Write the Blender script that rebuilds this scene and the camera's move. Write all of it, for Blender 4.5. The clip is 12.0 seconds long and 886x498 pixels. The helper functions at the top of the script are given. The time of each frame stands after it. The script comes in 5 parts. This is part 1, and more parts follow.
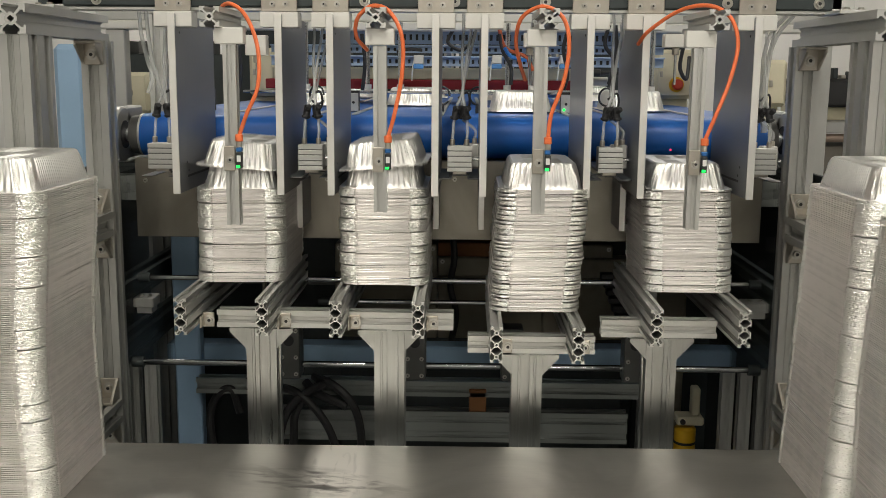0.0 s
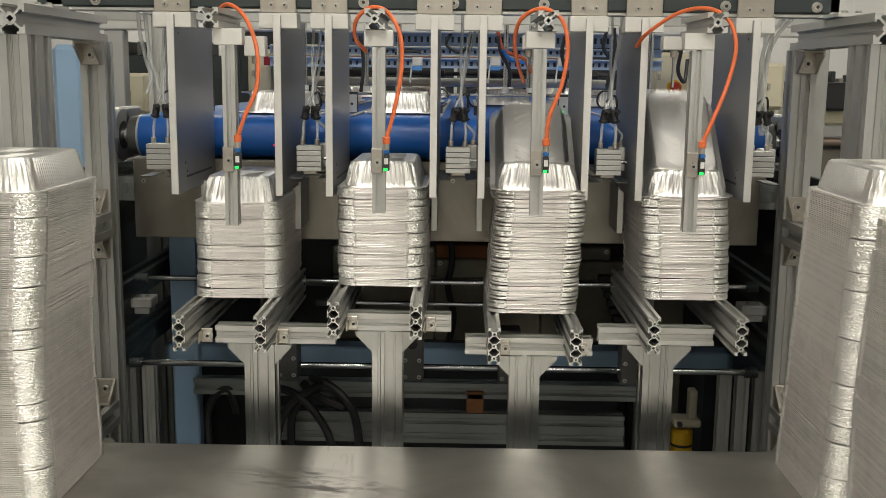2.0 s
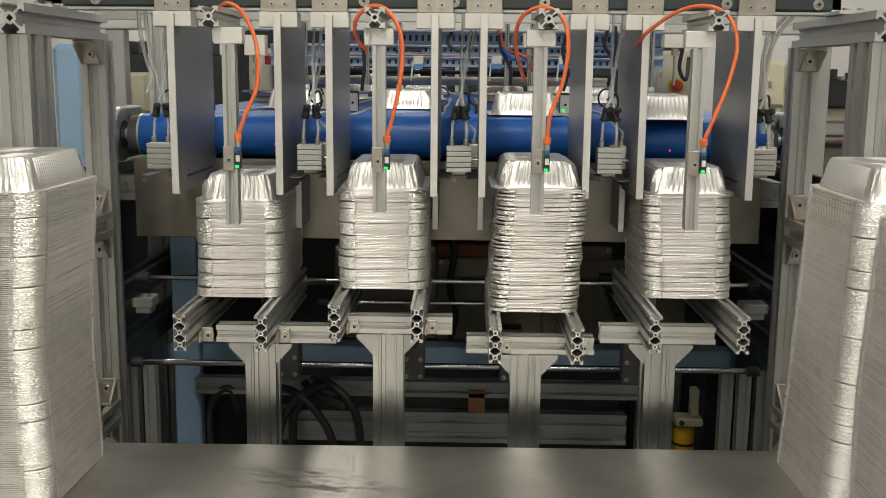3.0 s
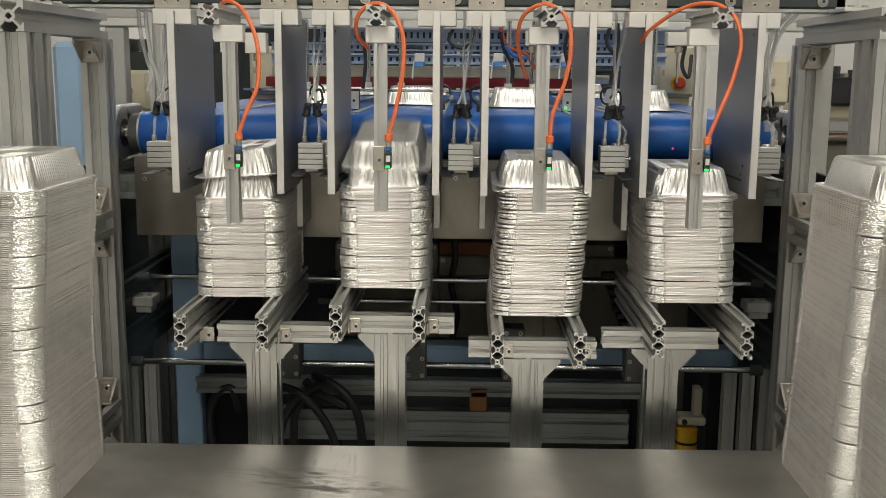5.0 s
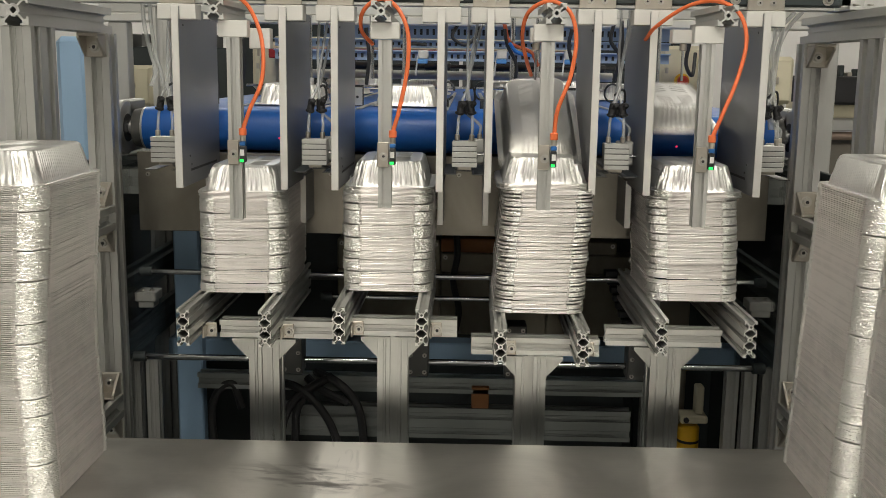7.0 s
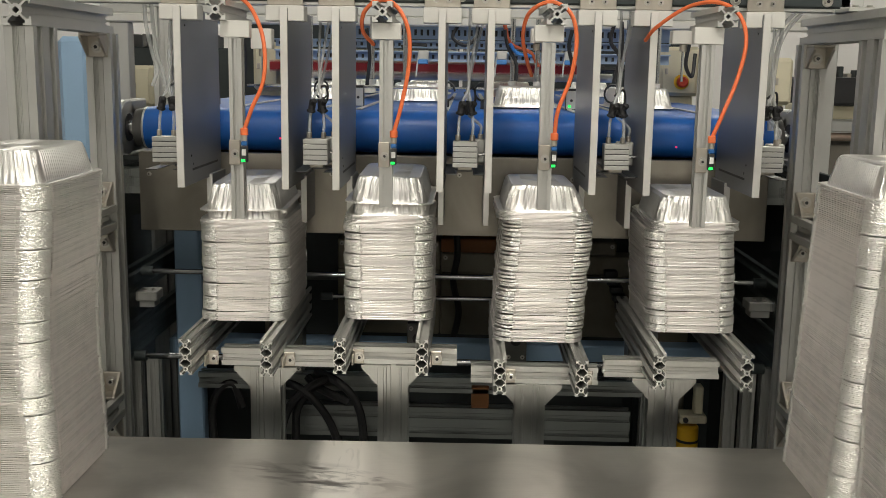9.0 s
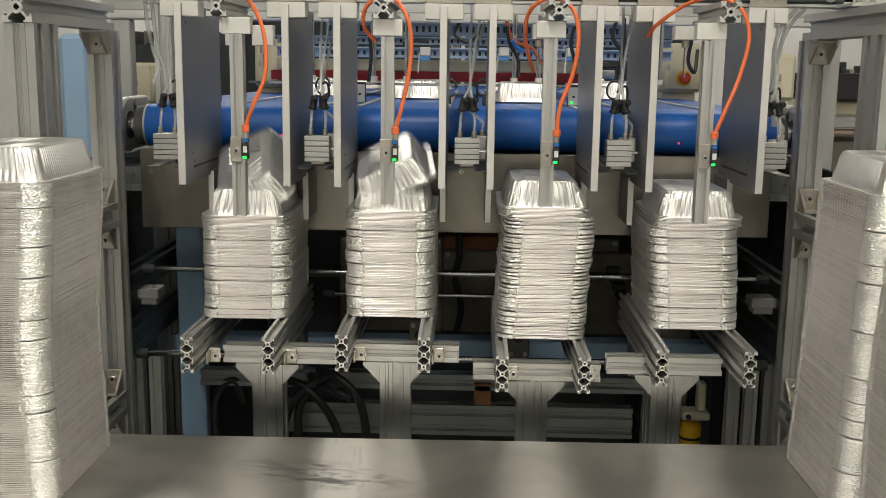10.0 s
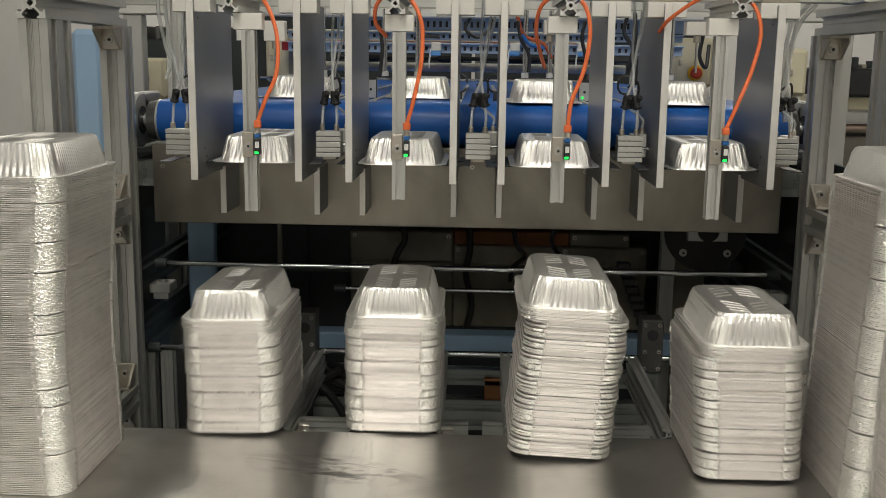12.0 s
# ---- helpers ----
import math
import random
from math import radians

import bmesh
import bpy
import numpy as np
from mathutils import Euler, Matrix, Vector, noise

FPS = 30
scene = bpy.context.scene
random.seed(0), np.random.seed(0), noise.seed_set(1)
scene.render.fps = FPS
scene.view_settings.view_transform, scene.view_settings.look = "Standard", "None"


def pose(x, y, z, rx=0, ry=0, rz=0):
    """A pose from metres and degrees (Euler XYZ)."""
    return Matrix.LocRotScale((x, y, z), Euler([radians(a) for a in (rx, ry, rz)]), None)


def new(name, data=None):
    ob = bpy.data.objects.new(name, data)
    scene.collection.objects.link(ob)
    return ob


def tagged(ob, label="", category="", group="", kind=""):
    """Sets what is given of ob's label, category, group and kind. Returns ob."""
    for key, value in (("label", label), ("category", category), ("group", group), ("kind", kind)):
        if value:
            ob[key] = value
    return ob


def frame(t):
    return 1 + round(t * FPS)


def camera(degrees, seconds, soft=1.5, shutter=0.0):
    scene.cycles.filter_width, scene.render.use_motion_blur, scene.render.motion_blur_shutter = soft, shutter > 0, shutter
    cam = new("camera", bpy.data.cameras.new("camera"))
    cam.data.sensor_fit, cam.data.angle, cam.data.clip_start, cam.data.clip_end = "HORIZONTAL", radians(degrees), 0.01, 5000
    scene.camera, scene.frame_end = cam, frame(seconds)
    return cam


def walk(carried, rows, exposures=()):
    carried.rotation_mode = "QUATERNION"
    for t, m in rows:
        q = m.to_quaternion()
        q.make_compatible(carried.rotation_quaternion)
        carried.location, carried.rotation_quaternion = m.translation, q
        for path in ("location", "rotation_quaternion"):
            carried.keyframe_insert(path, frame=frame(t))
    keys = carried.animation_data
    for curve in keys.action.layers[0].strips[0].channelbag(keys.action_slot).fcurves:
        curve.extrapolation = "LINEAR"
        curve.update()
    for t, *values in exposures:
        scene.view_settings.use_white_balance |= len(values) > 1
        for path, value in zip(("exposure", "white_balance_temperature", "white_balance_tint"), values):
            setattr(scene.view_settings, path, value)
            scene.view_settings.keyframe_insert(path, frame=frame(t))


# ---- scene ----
cam = camera(47.31, 12.0, soft=0.75, shutter=0.5)
walk(cam, [(t, pose(*p)) for t, *p in [
    (0.0, -0.0, -0.0, 1.44, 80.133, -0.451, 1.293),
    (0.5, -0.0012, 0.001, 1.4373, 80.292, -0.624, 1.339),
    (1.0, -0.0006, 0.0026, 1.4392, 80.186, -0.74, 1.38),
    (1.5, -0.0, 0.0002, 1.4382, 80.227, -0.739, 1.338),
    (2.0, -0.001, -0.0023, 1.4385, 80.274, -0.669, 1.181),
    (2.5, -0.0032, -0.0003, 1.4383, 80.263, -0.615, 1.164),
    (3.0, 0.0011, 0.0006, 1.4383, 80.202, -0.543, 1.287),
    (5.0, -0.0007, 0.0106, 1.4398, 80.035, -0.486, 1.334),
    (5.5, -0.0016, 0.0116, 1.44, 80.036, -0.557, 1.382),
    (6.0, -0.001, 0.0117, 1.4374, 79.989, -0.648, 1.399),
    (6.5, -0.0036, 0.0112, 1.438, 79.868, -0.693, 1.369),
    (7.0, -0.0052, 0.0115, 1.4388, 79.876, -0.801, 1.426),
    (9.0, -0.0072, 0.0055, 1.4382, 79.92, -0.887, 1.398),
    (9.5, -0.0079, 0.0077, 1.44, 79.818, -0.792, 1.5),
    (10.0, -0.0067, 0.0095, 1.4371, 79.754, -0.768, 1.511),
    (10.5, -0.0059, 0.0099, 1.436, 79.741, -0.767, 1.541),
    (11.0, -0.0057, 0.0066, 1.4381, 79.803, -0.791, 1.692),
    (11.5, -0.0053, 0.0063, 1.4375, 79.694, -0.711, 1.988),
    (12.0, -0.0085, 0.0056, 1.4389, 79.441, -0.756, 2.074),
]], exposures=[(0, -0.15), (10.5, -0.15), (12, -0.42)])

# ---- light: one factory hall, ceiling lamps and white walls ----
world = bpy.data.worlds.new("hall_air")
world.use_nodes = True
world.node_tree.nodes["Background"].inputs[0].default_value = (0.9, 0.95, 1.0, 1)
world.node_tree.nodes["Background"].inputs[1].default_value = 0.05
scene.world = world


def lamp(x, y, z, sx, sy, power, colour=(1.0, 0.945, 0.81)):
    d = bpy.data.lights.new("ceiling_lamp", "AREA")
    d.shape, d.size, d.size_y, d.energy, d.color = "RECTANGLE", sx, sy, power, colour
    ob = new("ceiling_lamp_light", d)
    ob.matrix_world = pose(x, y, z)
    return ob


LAMPS = [(-0.35, 0.2, 32), (0.9, 0.2, 17), (-1.1, -2.6, 25), (0.55, -2.6, 25), (-1.7, 5.4, 24), (1.7, 5.4, 24)]
for lx, ly, watts in LAMPS:
    lamp(lx, ly, 3.32, 0.28, 1.5, watts)


# ---- materials ----
def material(name, colour, rough=0.5, metal=0.0, vary=0.12, scale=9.0, bump=0.0, fine=120.0, stretch=(1, 1, 1), spec=0.5, island=0.0, smudge=0.0):
    m = bpy.data.materials.new(name)
    m.use_nodes = True
    nt = m.node_tree
    b = nt.nodes["Principled BSDF"]
    L = nt.links.new
    tc = nt.nodes.new("ShaderNodeTexCoord")
    mp = nt.nodes.new("ShaderNodeMapping")
    mp.inputs["Scale"].default_value = stretch
    L(tc.outputs["Object"], mp.inputs[0])
    n1 = nt.nodes.new("ShaderNodeTexNoise")
    n1.inputs["Scale"].default_value, n1.inputs["Detail"].default_value = scale, 5
    L(mp.outputs[0], n1.inputs["Vector"])
    n2 = nt.nodes.new("ShaderNodeTexNoise")
    n2.inputs["Scale"].default_value, n2.inputs["Detail"].default_value = fine, 3
    L(mp.outputs[0], n2.inputs["Vector"])
    mix = nt.nodes.new("ShaderNodeMath")
    mix.operation = "MULTIPLY_ADD"
    mix.inputs[1].default_value = 0.35
    L(n2.outputs[0], mix.inputs[0])
    L(n1.outputs[0], mix.inputs[2])
    ramp = nt.nodes.new("ShaderNodeValToRGB")
    ramp.color_ramp.elements[0].position, ramp.color_ramp.elements[1].position = 0.35, 1.0
    c = Vector(colour)
    ramp.color_ramp.elements[0].color = (*(c * (1 - vary)), 1)
    ramp.color_ramp.elements[1].color = (*[min(1, v * (1 + vary)) for v in c], 1)
    src = mix.outputs[0]
    if island:
        geo = nt.nodes.new("ShaderNodeNewGeometry")
        ad = nt.nodes.new("ShaderNodeMath")
        ad.operation = "MULTIPLY_ADD"
        ad.inputs[1].default_value = island
        L(geo.outputs["Random Per Island"], ad.inputs[0])
        L(src, ad.inputs[2])
        src = ad.outputs[0]
    L(src, ramp.inputs[0])
    colour_out = ramp.outputs[0]
    if smudge:
        n3 = nt.nodes.new("ShaderNodeTexNoise")
        n3.inputs["Scale"].default_value, n3.inputs["Detail"].default_value, n3.inputs["Distortion"].default_value = 3.6, 4, 1.6
        L(tc.outputs["Object"], n3.inputs["Vector"])
        r3 = nt.nodes.new("ShaderNodeValToRGB")
        r3.color_ramp.elements[0].position, r3.color_ramp.elements[1].position = 0.40, 0.60
        r3.color_ramp.elements[0].color = (1 - smudge, 1 - smudge, 1 - smudge, 1)
        L(n3.outputs[0], r3.inputs[0])
        mm = nt.nodes.new("ShaderNodeMix")
        mm.data_type, mm.blend_type = "RGBA", "MULTIPLY"
        mm.inputs["Factor"].default_value = 1.0
        L(ramp.outputs[0], mm.inputs["A"])
        L(r3.outputs[0], mm.inputs["B"])
        colour_out = mm.outputs["Result"]
    L(colour_out, b.inputs["Base Color"])
    rr = nt.nodes.new("ShaderNodeMapRange")
    rr.inputs["From Min"].default_value, rr.inputs["From Max"].default_value = 0.3, 1.0
    rr.inputs["To Min"].default_value, rr.inputs["To Max"].default_value = max(0.02, rough * 0.8), min(1, rough * 1.25)
    L(mix.outputs[0], rr.inputs[0])
    L(rr.outputs[0], b.inputs["Roughness"])
    b.inputs["Metallic"].default_value = metal
    b.inputs["Specular IOR Level"].default_value = spec
    if bump:
        bp = nt.nodes.new("ShaderNodeBump")
        bp.inputs["Strength"].default_value, bp.inputs["Distance"].default_value = bump, 0.002
        L(n2.outputs[0], bp.inputs["Height"])
        L(bp.outputs[0], b.inputs["Normal"])
    return m


def glow(name, colour, power):
    m = bpy.data.materials.new(name)
    m.use_nodes = True
    b = m.node_tree.nodes["Principled BSDF"]
    b.inputs["Base Color"].default_value = (*colour, 1)
    b.inputs["Emission Color"].default_value = (*colour, 1)
    b.inputs["Emission Strength"].default_value = power
    return m


def clear(name, colour=(1, 1, 1), rough=0.05, alpha=0.25):
    m = bpy.data.materials.new(name)
    m.use_nodes = True
    b = m.node_tree.nodes["Principled BSDF"]
    b.inputs["Base Color"].default_value = (*colour, 1)
    b.inputs["Roughness"].default_value = rough
    b.inputs["Alpha"].default_value = alpha
    return m


ALU = material("anodised_aluminium", (0.60, 0.60, 0.58), 0.42, 0.85, 0.06, 14, 0.05, 400, (1, 1, 1))
# Darker and smoother than ALU, streaked along the post.
ALU_STREAKED = material("darker_streaked_aluminium", (0.44, 0.445, 0.43), 0.30, 1.0, 0.18, 22, 0.05, 300, (1, 1, 0.08))
# Darker copy of ALU: the low light in the machine base as colour.
ALU_DIM = material("dimmed_aluminium_bar", (0.34, 0.36, 0.35), 0.40, 0.85, 0.12, 14, 0.05, 400)
ALU_CUT = material("sawn_aluminium", (0.66, 0.66, 0.64), 0.38, 0.6, 0.06, 60, 0.1, 900)
# Plate faces are darker than the strips on their front edges.
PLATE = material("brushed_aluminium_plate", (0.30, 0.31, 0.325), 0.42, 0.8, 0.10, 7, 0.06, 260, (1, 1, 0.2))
PLATE_EDGE = material("pale_plate_edge", (0.74, 0.73, 0.70), 0.45, 0.4, 0.05, 30, 0.05, 500)
FOIL = material("aluminium_foil", (0.86, 0.85, 0.83), 0.40, 1.0, 0.05, 60, 0.14, 140)
RIM = material("stacked_foil_rims", (0.84, 0.805, 0.785), 0.42, 0.80, 0.11, 40, 0.04, 300, island=0.5)
CRUMPLED = material("crumpled_foil_corner", (0.95, 0.94, 0.91), 0.36, 1.0, 0.05, 60, 0.40, 620)
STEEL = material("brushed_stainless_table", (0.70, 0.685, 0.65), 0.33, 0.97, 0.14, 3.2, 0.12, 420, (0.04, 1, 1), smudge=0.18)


def stain_or_sheen(m, x, y, wide, deep, colour=(0.40, 0.385, 0.37, 1), rough=0.45, turn=-13, bite=(0.44, 0.60)):
    """Wiped mark or painted reflection, with wavy streaks, at one spot of a metal sheet."""
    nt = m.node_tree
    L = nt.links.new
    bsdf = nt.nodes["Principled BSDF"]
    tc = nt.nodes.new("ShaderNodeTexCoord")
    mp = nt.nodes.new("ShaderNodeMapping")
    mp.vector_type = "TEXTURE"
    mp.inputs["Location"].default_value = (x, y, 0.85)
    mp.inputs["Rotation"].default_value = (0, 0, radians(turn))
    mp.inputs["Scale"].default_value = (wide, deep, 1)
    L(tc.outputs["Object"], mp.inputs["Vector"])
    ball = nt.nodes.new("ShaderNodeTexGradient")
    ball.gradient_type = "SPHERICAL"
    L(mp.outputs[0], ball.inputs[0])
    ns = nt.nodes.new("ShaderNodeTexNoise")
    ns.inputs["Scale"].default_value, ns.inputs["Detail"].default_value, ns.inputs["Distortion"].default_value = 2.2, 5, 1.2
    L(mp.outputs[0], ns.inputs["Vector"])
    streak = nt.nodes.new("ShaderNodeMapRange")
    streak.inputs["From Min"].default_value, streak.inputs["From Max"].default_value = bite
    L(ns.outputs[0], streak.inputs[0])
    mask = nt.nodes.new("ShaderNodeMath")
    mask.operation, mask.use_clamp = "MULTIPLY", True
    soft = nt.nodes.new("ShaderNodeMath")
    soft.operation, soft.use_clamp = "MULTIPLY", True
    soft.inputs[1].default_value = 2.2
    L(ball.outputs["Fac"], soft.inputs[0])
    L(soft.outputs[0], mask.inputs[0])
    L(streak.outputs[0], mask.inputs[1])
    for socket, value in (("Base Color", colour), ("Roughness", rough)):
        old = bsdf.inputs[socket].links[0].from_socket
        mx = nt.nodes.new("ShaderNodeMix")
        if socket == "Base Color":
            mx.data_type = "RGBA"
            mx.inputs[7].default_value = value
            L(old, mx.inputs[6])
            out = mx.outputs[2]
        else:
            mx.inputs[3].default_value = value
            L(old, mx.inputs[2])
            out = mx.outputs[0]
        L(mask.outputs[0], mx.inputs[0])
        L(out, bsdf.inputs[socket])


# Near-white patch paints a lamp's bright reflection into the tabletop colour.
stain_or_sheen(STEEL, -0.150, 0.435, 0.058, 0.30, (0.95, 0.93, 0.89, 1), 0.66, 3, (0.24, 0.42))
stain_or_sheen(STEEL, -0.180, 0.400, 0.16, 0.055)
CHUTE = material("stainless_chute", (0.37, 0.345, 0.30), 0.36, 0.95, 0.12, 5, 0.02, 240, (5, 1, 1), smudge=0.25)
CHROME = material("polished_rod", (0.62, 0.63, 0.65), 0.12, 1.0, 0.04, 20)
SCREW = material("zinc_screw", (0.62, 0.60, 0.56), 0.3, 1.0, 0.08, 90)
BLUE = material("blue_belt", (0.012, 0.13, 0.51), 0.40, 0.0, 0.10, 12, 0.05, 300)
PALE_BLUE = material("pale_blue_paint", (0.30, 0.45, 0.63), 0.45, 0.0, 0.05, 6, 0.02, 200)
CHANNEL = material("pale_blue_channel_paint", (0.38, 0.49, 0.64), 0.42, 0.0, 0.05, 6, 0.02, 200)
BLACK = material("black_plastic", (0.026, 0.026, 0.028), 0.45, 0.0, 0.2, 20, 0.05, 200)
DARK = material("dark_machine_paint", (0.042, 0.052, 0.054), 0.5, 0.2, 0.25, 7, 0.05, 90)
ORANGE = material("orange_cable", (0.78, 0.17, 0.055), 0.42, 0.0, 0.06, 20)
CREAM = material("cream_paint", (0.72, 0.67, 0.50), 0.5, 0.0, 0.05, 4, 0.03, 150)
WHITE = material("white_wall_paint", (0.80, 0.79, 0.77), 0.7, 0.0, 0.04, 2, 0.03, 60)
BLOCK = material("white_nylon_block", (0.68, 0.67, 0.635), 0.5, 0.1, 0.04, 30, 0.03, 300)
NICKEL = material("nickel_bracket", (0.56, 0.52, 0.46), 0.36, 0.9, 0.10, 30, 0.04, 200)
RED = material("red_paint", (0.42, 0.02, 0.03), 0.42, 0.0, 0.1, 8)
RED_BUTTON = material("red_button_plastic", (0.65, 0.06, 0.03), 0.35)
YELLOW = material("yellow_plastic", (0.85, 0.50, 0.02), 0.42, 0.0, 0.08, 20)
TUBE = clear("clear_air_tube", (0.82, 0.84, 0.84), 0.15, 0.35)
SHADE_TINT = clear("shade_tint_sheet", (0.05, 0.06, 0.06), 0.06, 0.28)
STEEL_DARK = material("blackened_steel", (0.16, 0.16, 0.155), 0.4, 0.8, 0.1, 20)
FLOOR = material("grey_floor_paint", (0.16, 0.17, 0.17), 0.35, 0.0, 0.2, 2, 0.05, 40)
BROWN = material("brown_carton", (0.30, 0.13, 0.05), 0.7, 0.0, 0.15, 12)
GREEN_LED = glow("green_led", (0.01, 0.75, 0.08), 2.2)
RED_DOT = glow("red_laser_dot", (0.9, 0.03, 0.10), 1.2)
SENSOR_BLUE = material("blue_sensor_housing", (0.02, 0.12, 0.35), 0.4)
ORANGE_DARK = material("dull_orange_hose", (0.45, 0.10, 0.04), 0.45)
BLUEHOSE = material("blue_hose", (0.03, 0.18, 0.55), 0.4)
SENSOR_PALE = material("light_blue_cap", (0.10, 0.30, 0.65), 0.4)
COPPERY = material("warm_steel_pipe", (0.62, 0.48, 0.40), 0.3, 0.9, 0.1, 8)
TAUPE = material("taupe_sheet_metal", (0.22, 0.20, 0.17), 0.5, 0.2, 0.1, 5)
LABEL = material("white_label", (0.7, 0.7, 0.68), 0.5)
TUBE_LIGHT = glow("lamp_diffuser", (1.0, 0.96, 0.9), 8)
# Cream paint darkened for panels that lie in shade below the belt.
CREAM_SHADED = material("shaded_cream_paint", (0.33, 0.305, 0.235), 0.5, 0.0, 0.12, 5, 0.03, 150, smudge=0.3)
# Dark copy of the aluminium; the side beams' shade is in its colour.
ALU_SHADED = material("shaded_beam_aluminium", (0.13, 0.16, 0.165), 0.42, 0.3, 0.12, 9, 0.03, 160)


# ---- mesh helpers ----
def part(name, bm, mat, parent=None, label="", smooth=False):
    me = bpy.data.meshes.new(name)
    bm.to_mesh(me)
    bm.free()
    for m in (mat if isinstance(mat, (list, tuple)) else [mat]):
        me.materials.append(m)
    if smooth:
        me.polygons.foreach_set("use_smooth", [True] * len(me.polygons))
        me.set_sharp_from_angle(angle=radians(35))
    ob = new(name, me)
    if parent:
        ob.parent = parent
    if label:
        ob["label"] = label
    return ob


def thing(name, m, label, category, group="", kind=""):
    ob = new(name)
    ob.empty_display_size = 0.05
    ob.matrix_basis = m
    return tagged(ob, label, category, group, kind)


def box(x0, x1, y0, y1, z0, z1, bev=0.0012, bm=None):
    bm = bm or bmesh.new()
    ret = bmesh.ops.create_cube(bm, size=1)
    vs = ret["verts"]
    for v in vs:
        v.co = Vector(((x0 + x1) / 2 + v.co.x * (x1 - x0), (y0 + y1) / 2 + v.co.y * (y1 - y0), (z0 + z1) / 2 + v.co.z * (z1 - z0)))
    if bev:
        bev = min(bev, 0.3 * min(abs(x1 - x0), abs(y1 - y0), abs(z1 - z0)))
        es = list({e for v in vs for e in v.link_edges})
        bmesh.ops.bevel(bm, geom=es, offset=bev, segments=1, affect="EDGES", profile=0.5)
    return bm


def rod(p0, p1, r, n=16, r2=None, bm=None, bev=0.0):
    bm = bm or bmesh.new()
    p0, p1 = Vector(p0), Vector(p1)
    d = p1 - p0
    q = d.to_track_quat("Z", "Y").to_matrix()
    rings = []
    prof = [(0, r - bev), (bev, r), (d.length - bev, r2 or r), (d.length, (r2 or r) - bev)] if bev else [(0, r), (d.length, r2 or r)]
    for h, rr in prof:
        rings.append([bm.verts.new(p0 + q @ Vector((rr * math.cos(a), rr * math.sin(a), h))) for a in [2 * math.pi * i / n for i in range(n)]])
    for a, b in zip(rings, rings[1:]):
        for i in range(n):
            bm.faces.new((a[i], a[(i + 1) % n], b[(i + 1) % n], b[i]))
    bm.faces.new(rings[0][::-1])
    bm.faces.new(rings[-1])
    return bm


def hose(points, r, n=8, steps=7, bm=None):
    bm = bm or bmesh.new()
    P = [Vector(p) for p in points]
    P = [2 * P[0] - P[1]] + P + [2 * P[-1] - P[-2]]
    line = []
    for i in range(1, len(P) - 2):
        a, b, c, d = P[i - 1:i + 3]
        for s in range(steps):
            t = s / steps
            line.append(0.5 * (2 * b + (c - a) * t + (2 * a - 5 * b + 4 * c - d) * t * t + (3 * b - a - 3 * c + d) * t ** 3))
    line.append(P[-2])
    up = Vector((0.13, 0.9, 0.41)).normalized()
    prev = None
    for i, p in enumerate(line):
        d = (line[min(i + 1, len(line) - 1)] - line[max(i - 1, 0)]).normalized()
        u = d.cross(up).normalized()
        v = u.cross(d)
        up = v if v.length > 0.5 else up
        ring = [bm.verts.new(p + r * (u * math.cos(a) + v * math.sin(a))) for a in [2 * math.pi * k / n for k in range(n)]]
        if prev:
            for k in range(n):
                bm.faces.new((prev[k], prev[(k + 1) % n], ring[(k + 1) % n], ring[k]))
        else:
            bm.faces.new(ring[::-1])
        prev = ring
    bm.faces.new(prev)
    return bm


CELL = 28


def slot_mask(cells, n=CELL):
    """Cross-section of an extruded slotted bar, cells stacked upward: boxed corners, wide slots, diagonal webs and a bored core."""
    g = np.zeros((n, n * cells), bool)
    for c in range(cells):
        for i in range(n):
            for j in range(n):
                x, y = (i + 0.5) / n - 0.5, (j + 0.5) / n - 0.5
                ax, ay = abs(x), abs(y)
                end = (y > 0 and c == cells - 1) or (y < 0 and c == 0)
                side = ax > 0.428 and ay > 0.215
                lid = ay > 0.428 and ax > 0.215 and end
                corner = ax > 0.285 and ay > 0.285 and end and not (0.35 < ax < 0.43 and 0.35 < ay < 0.43)
                web = abs(ax - ay) < 0.062 and 0.10 < max(ax, ay) < 0.47
                core = math.hypot(x, y) < 0.21 and math.hypot(x, y) > 0.095
                g[i, c * n + j] = side or lid or corner or web or core
    return g


MASKS = {}


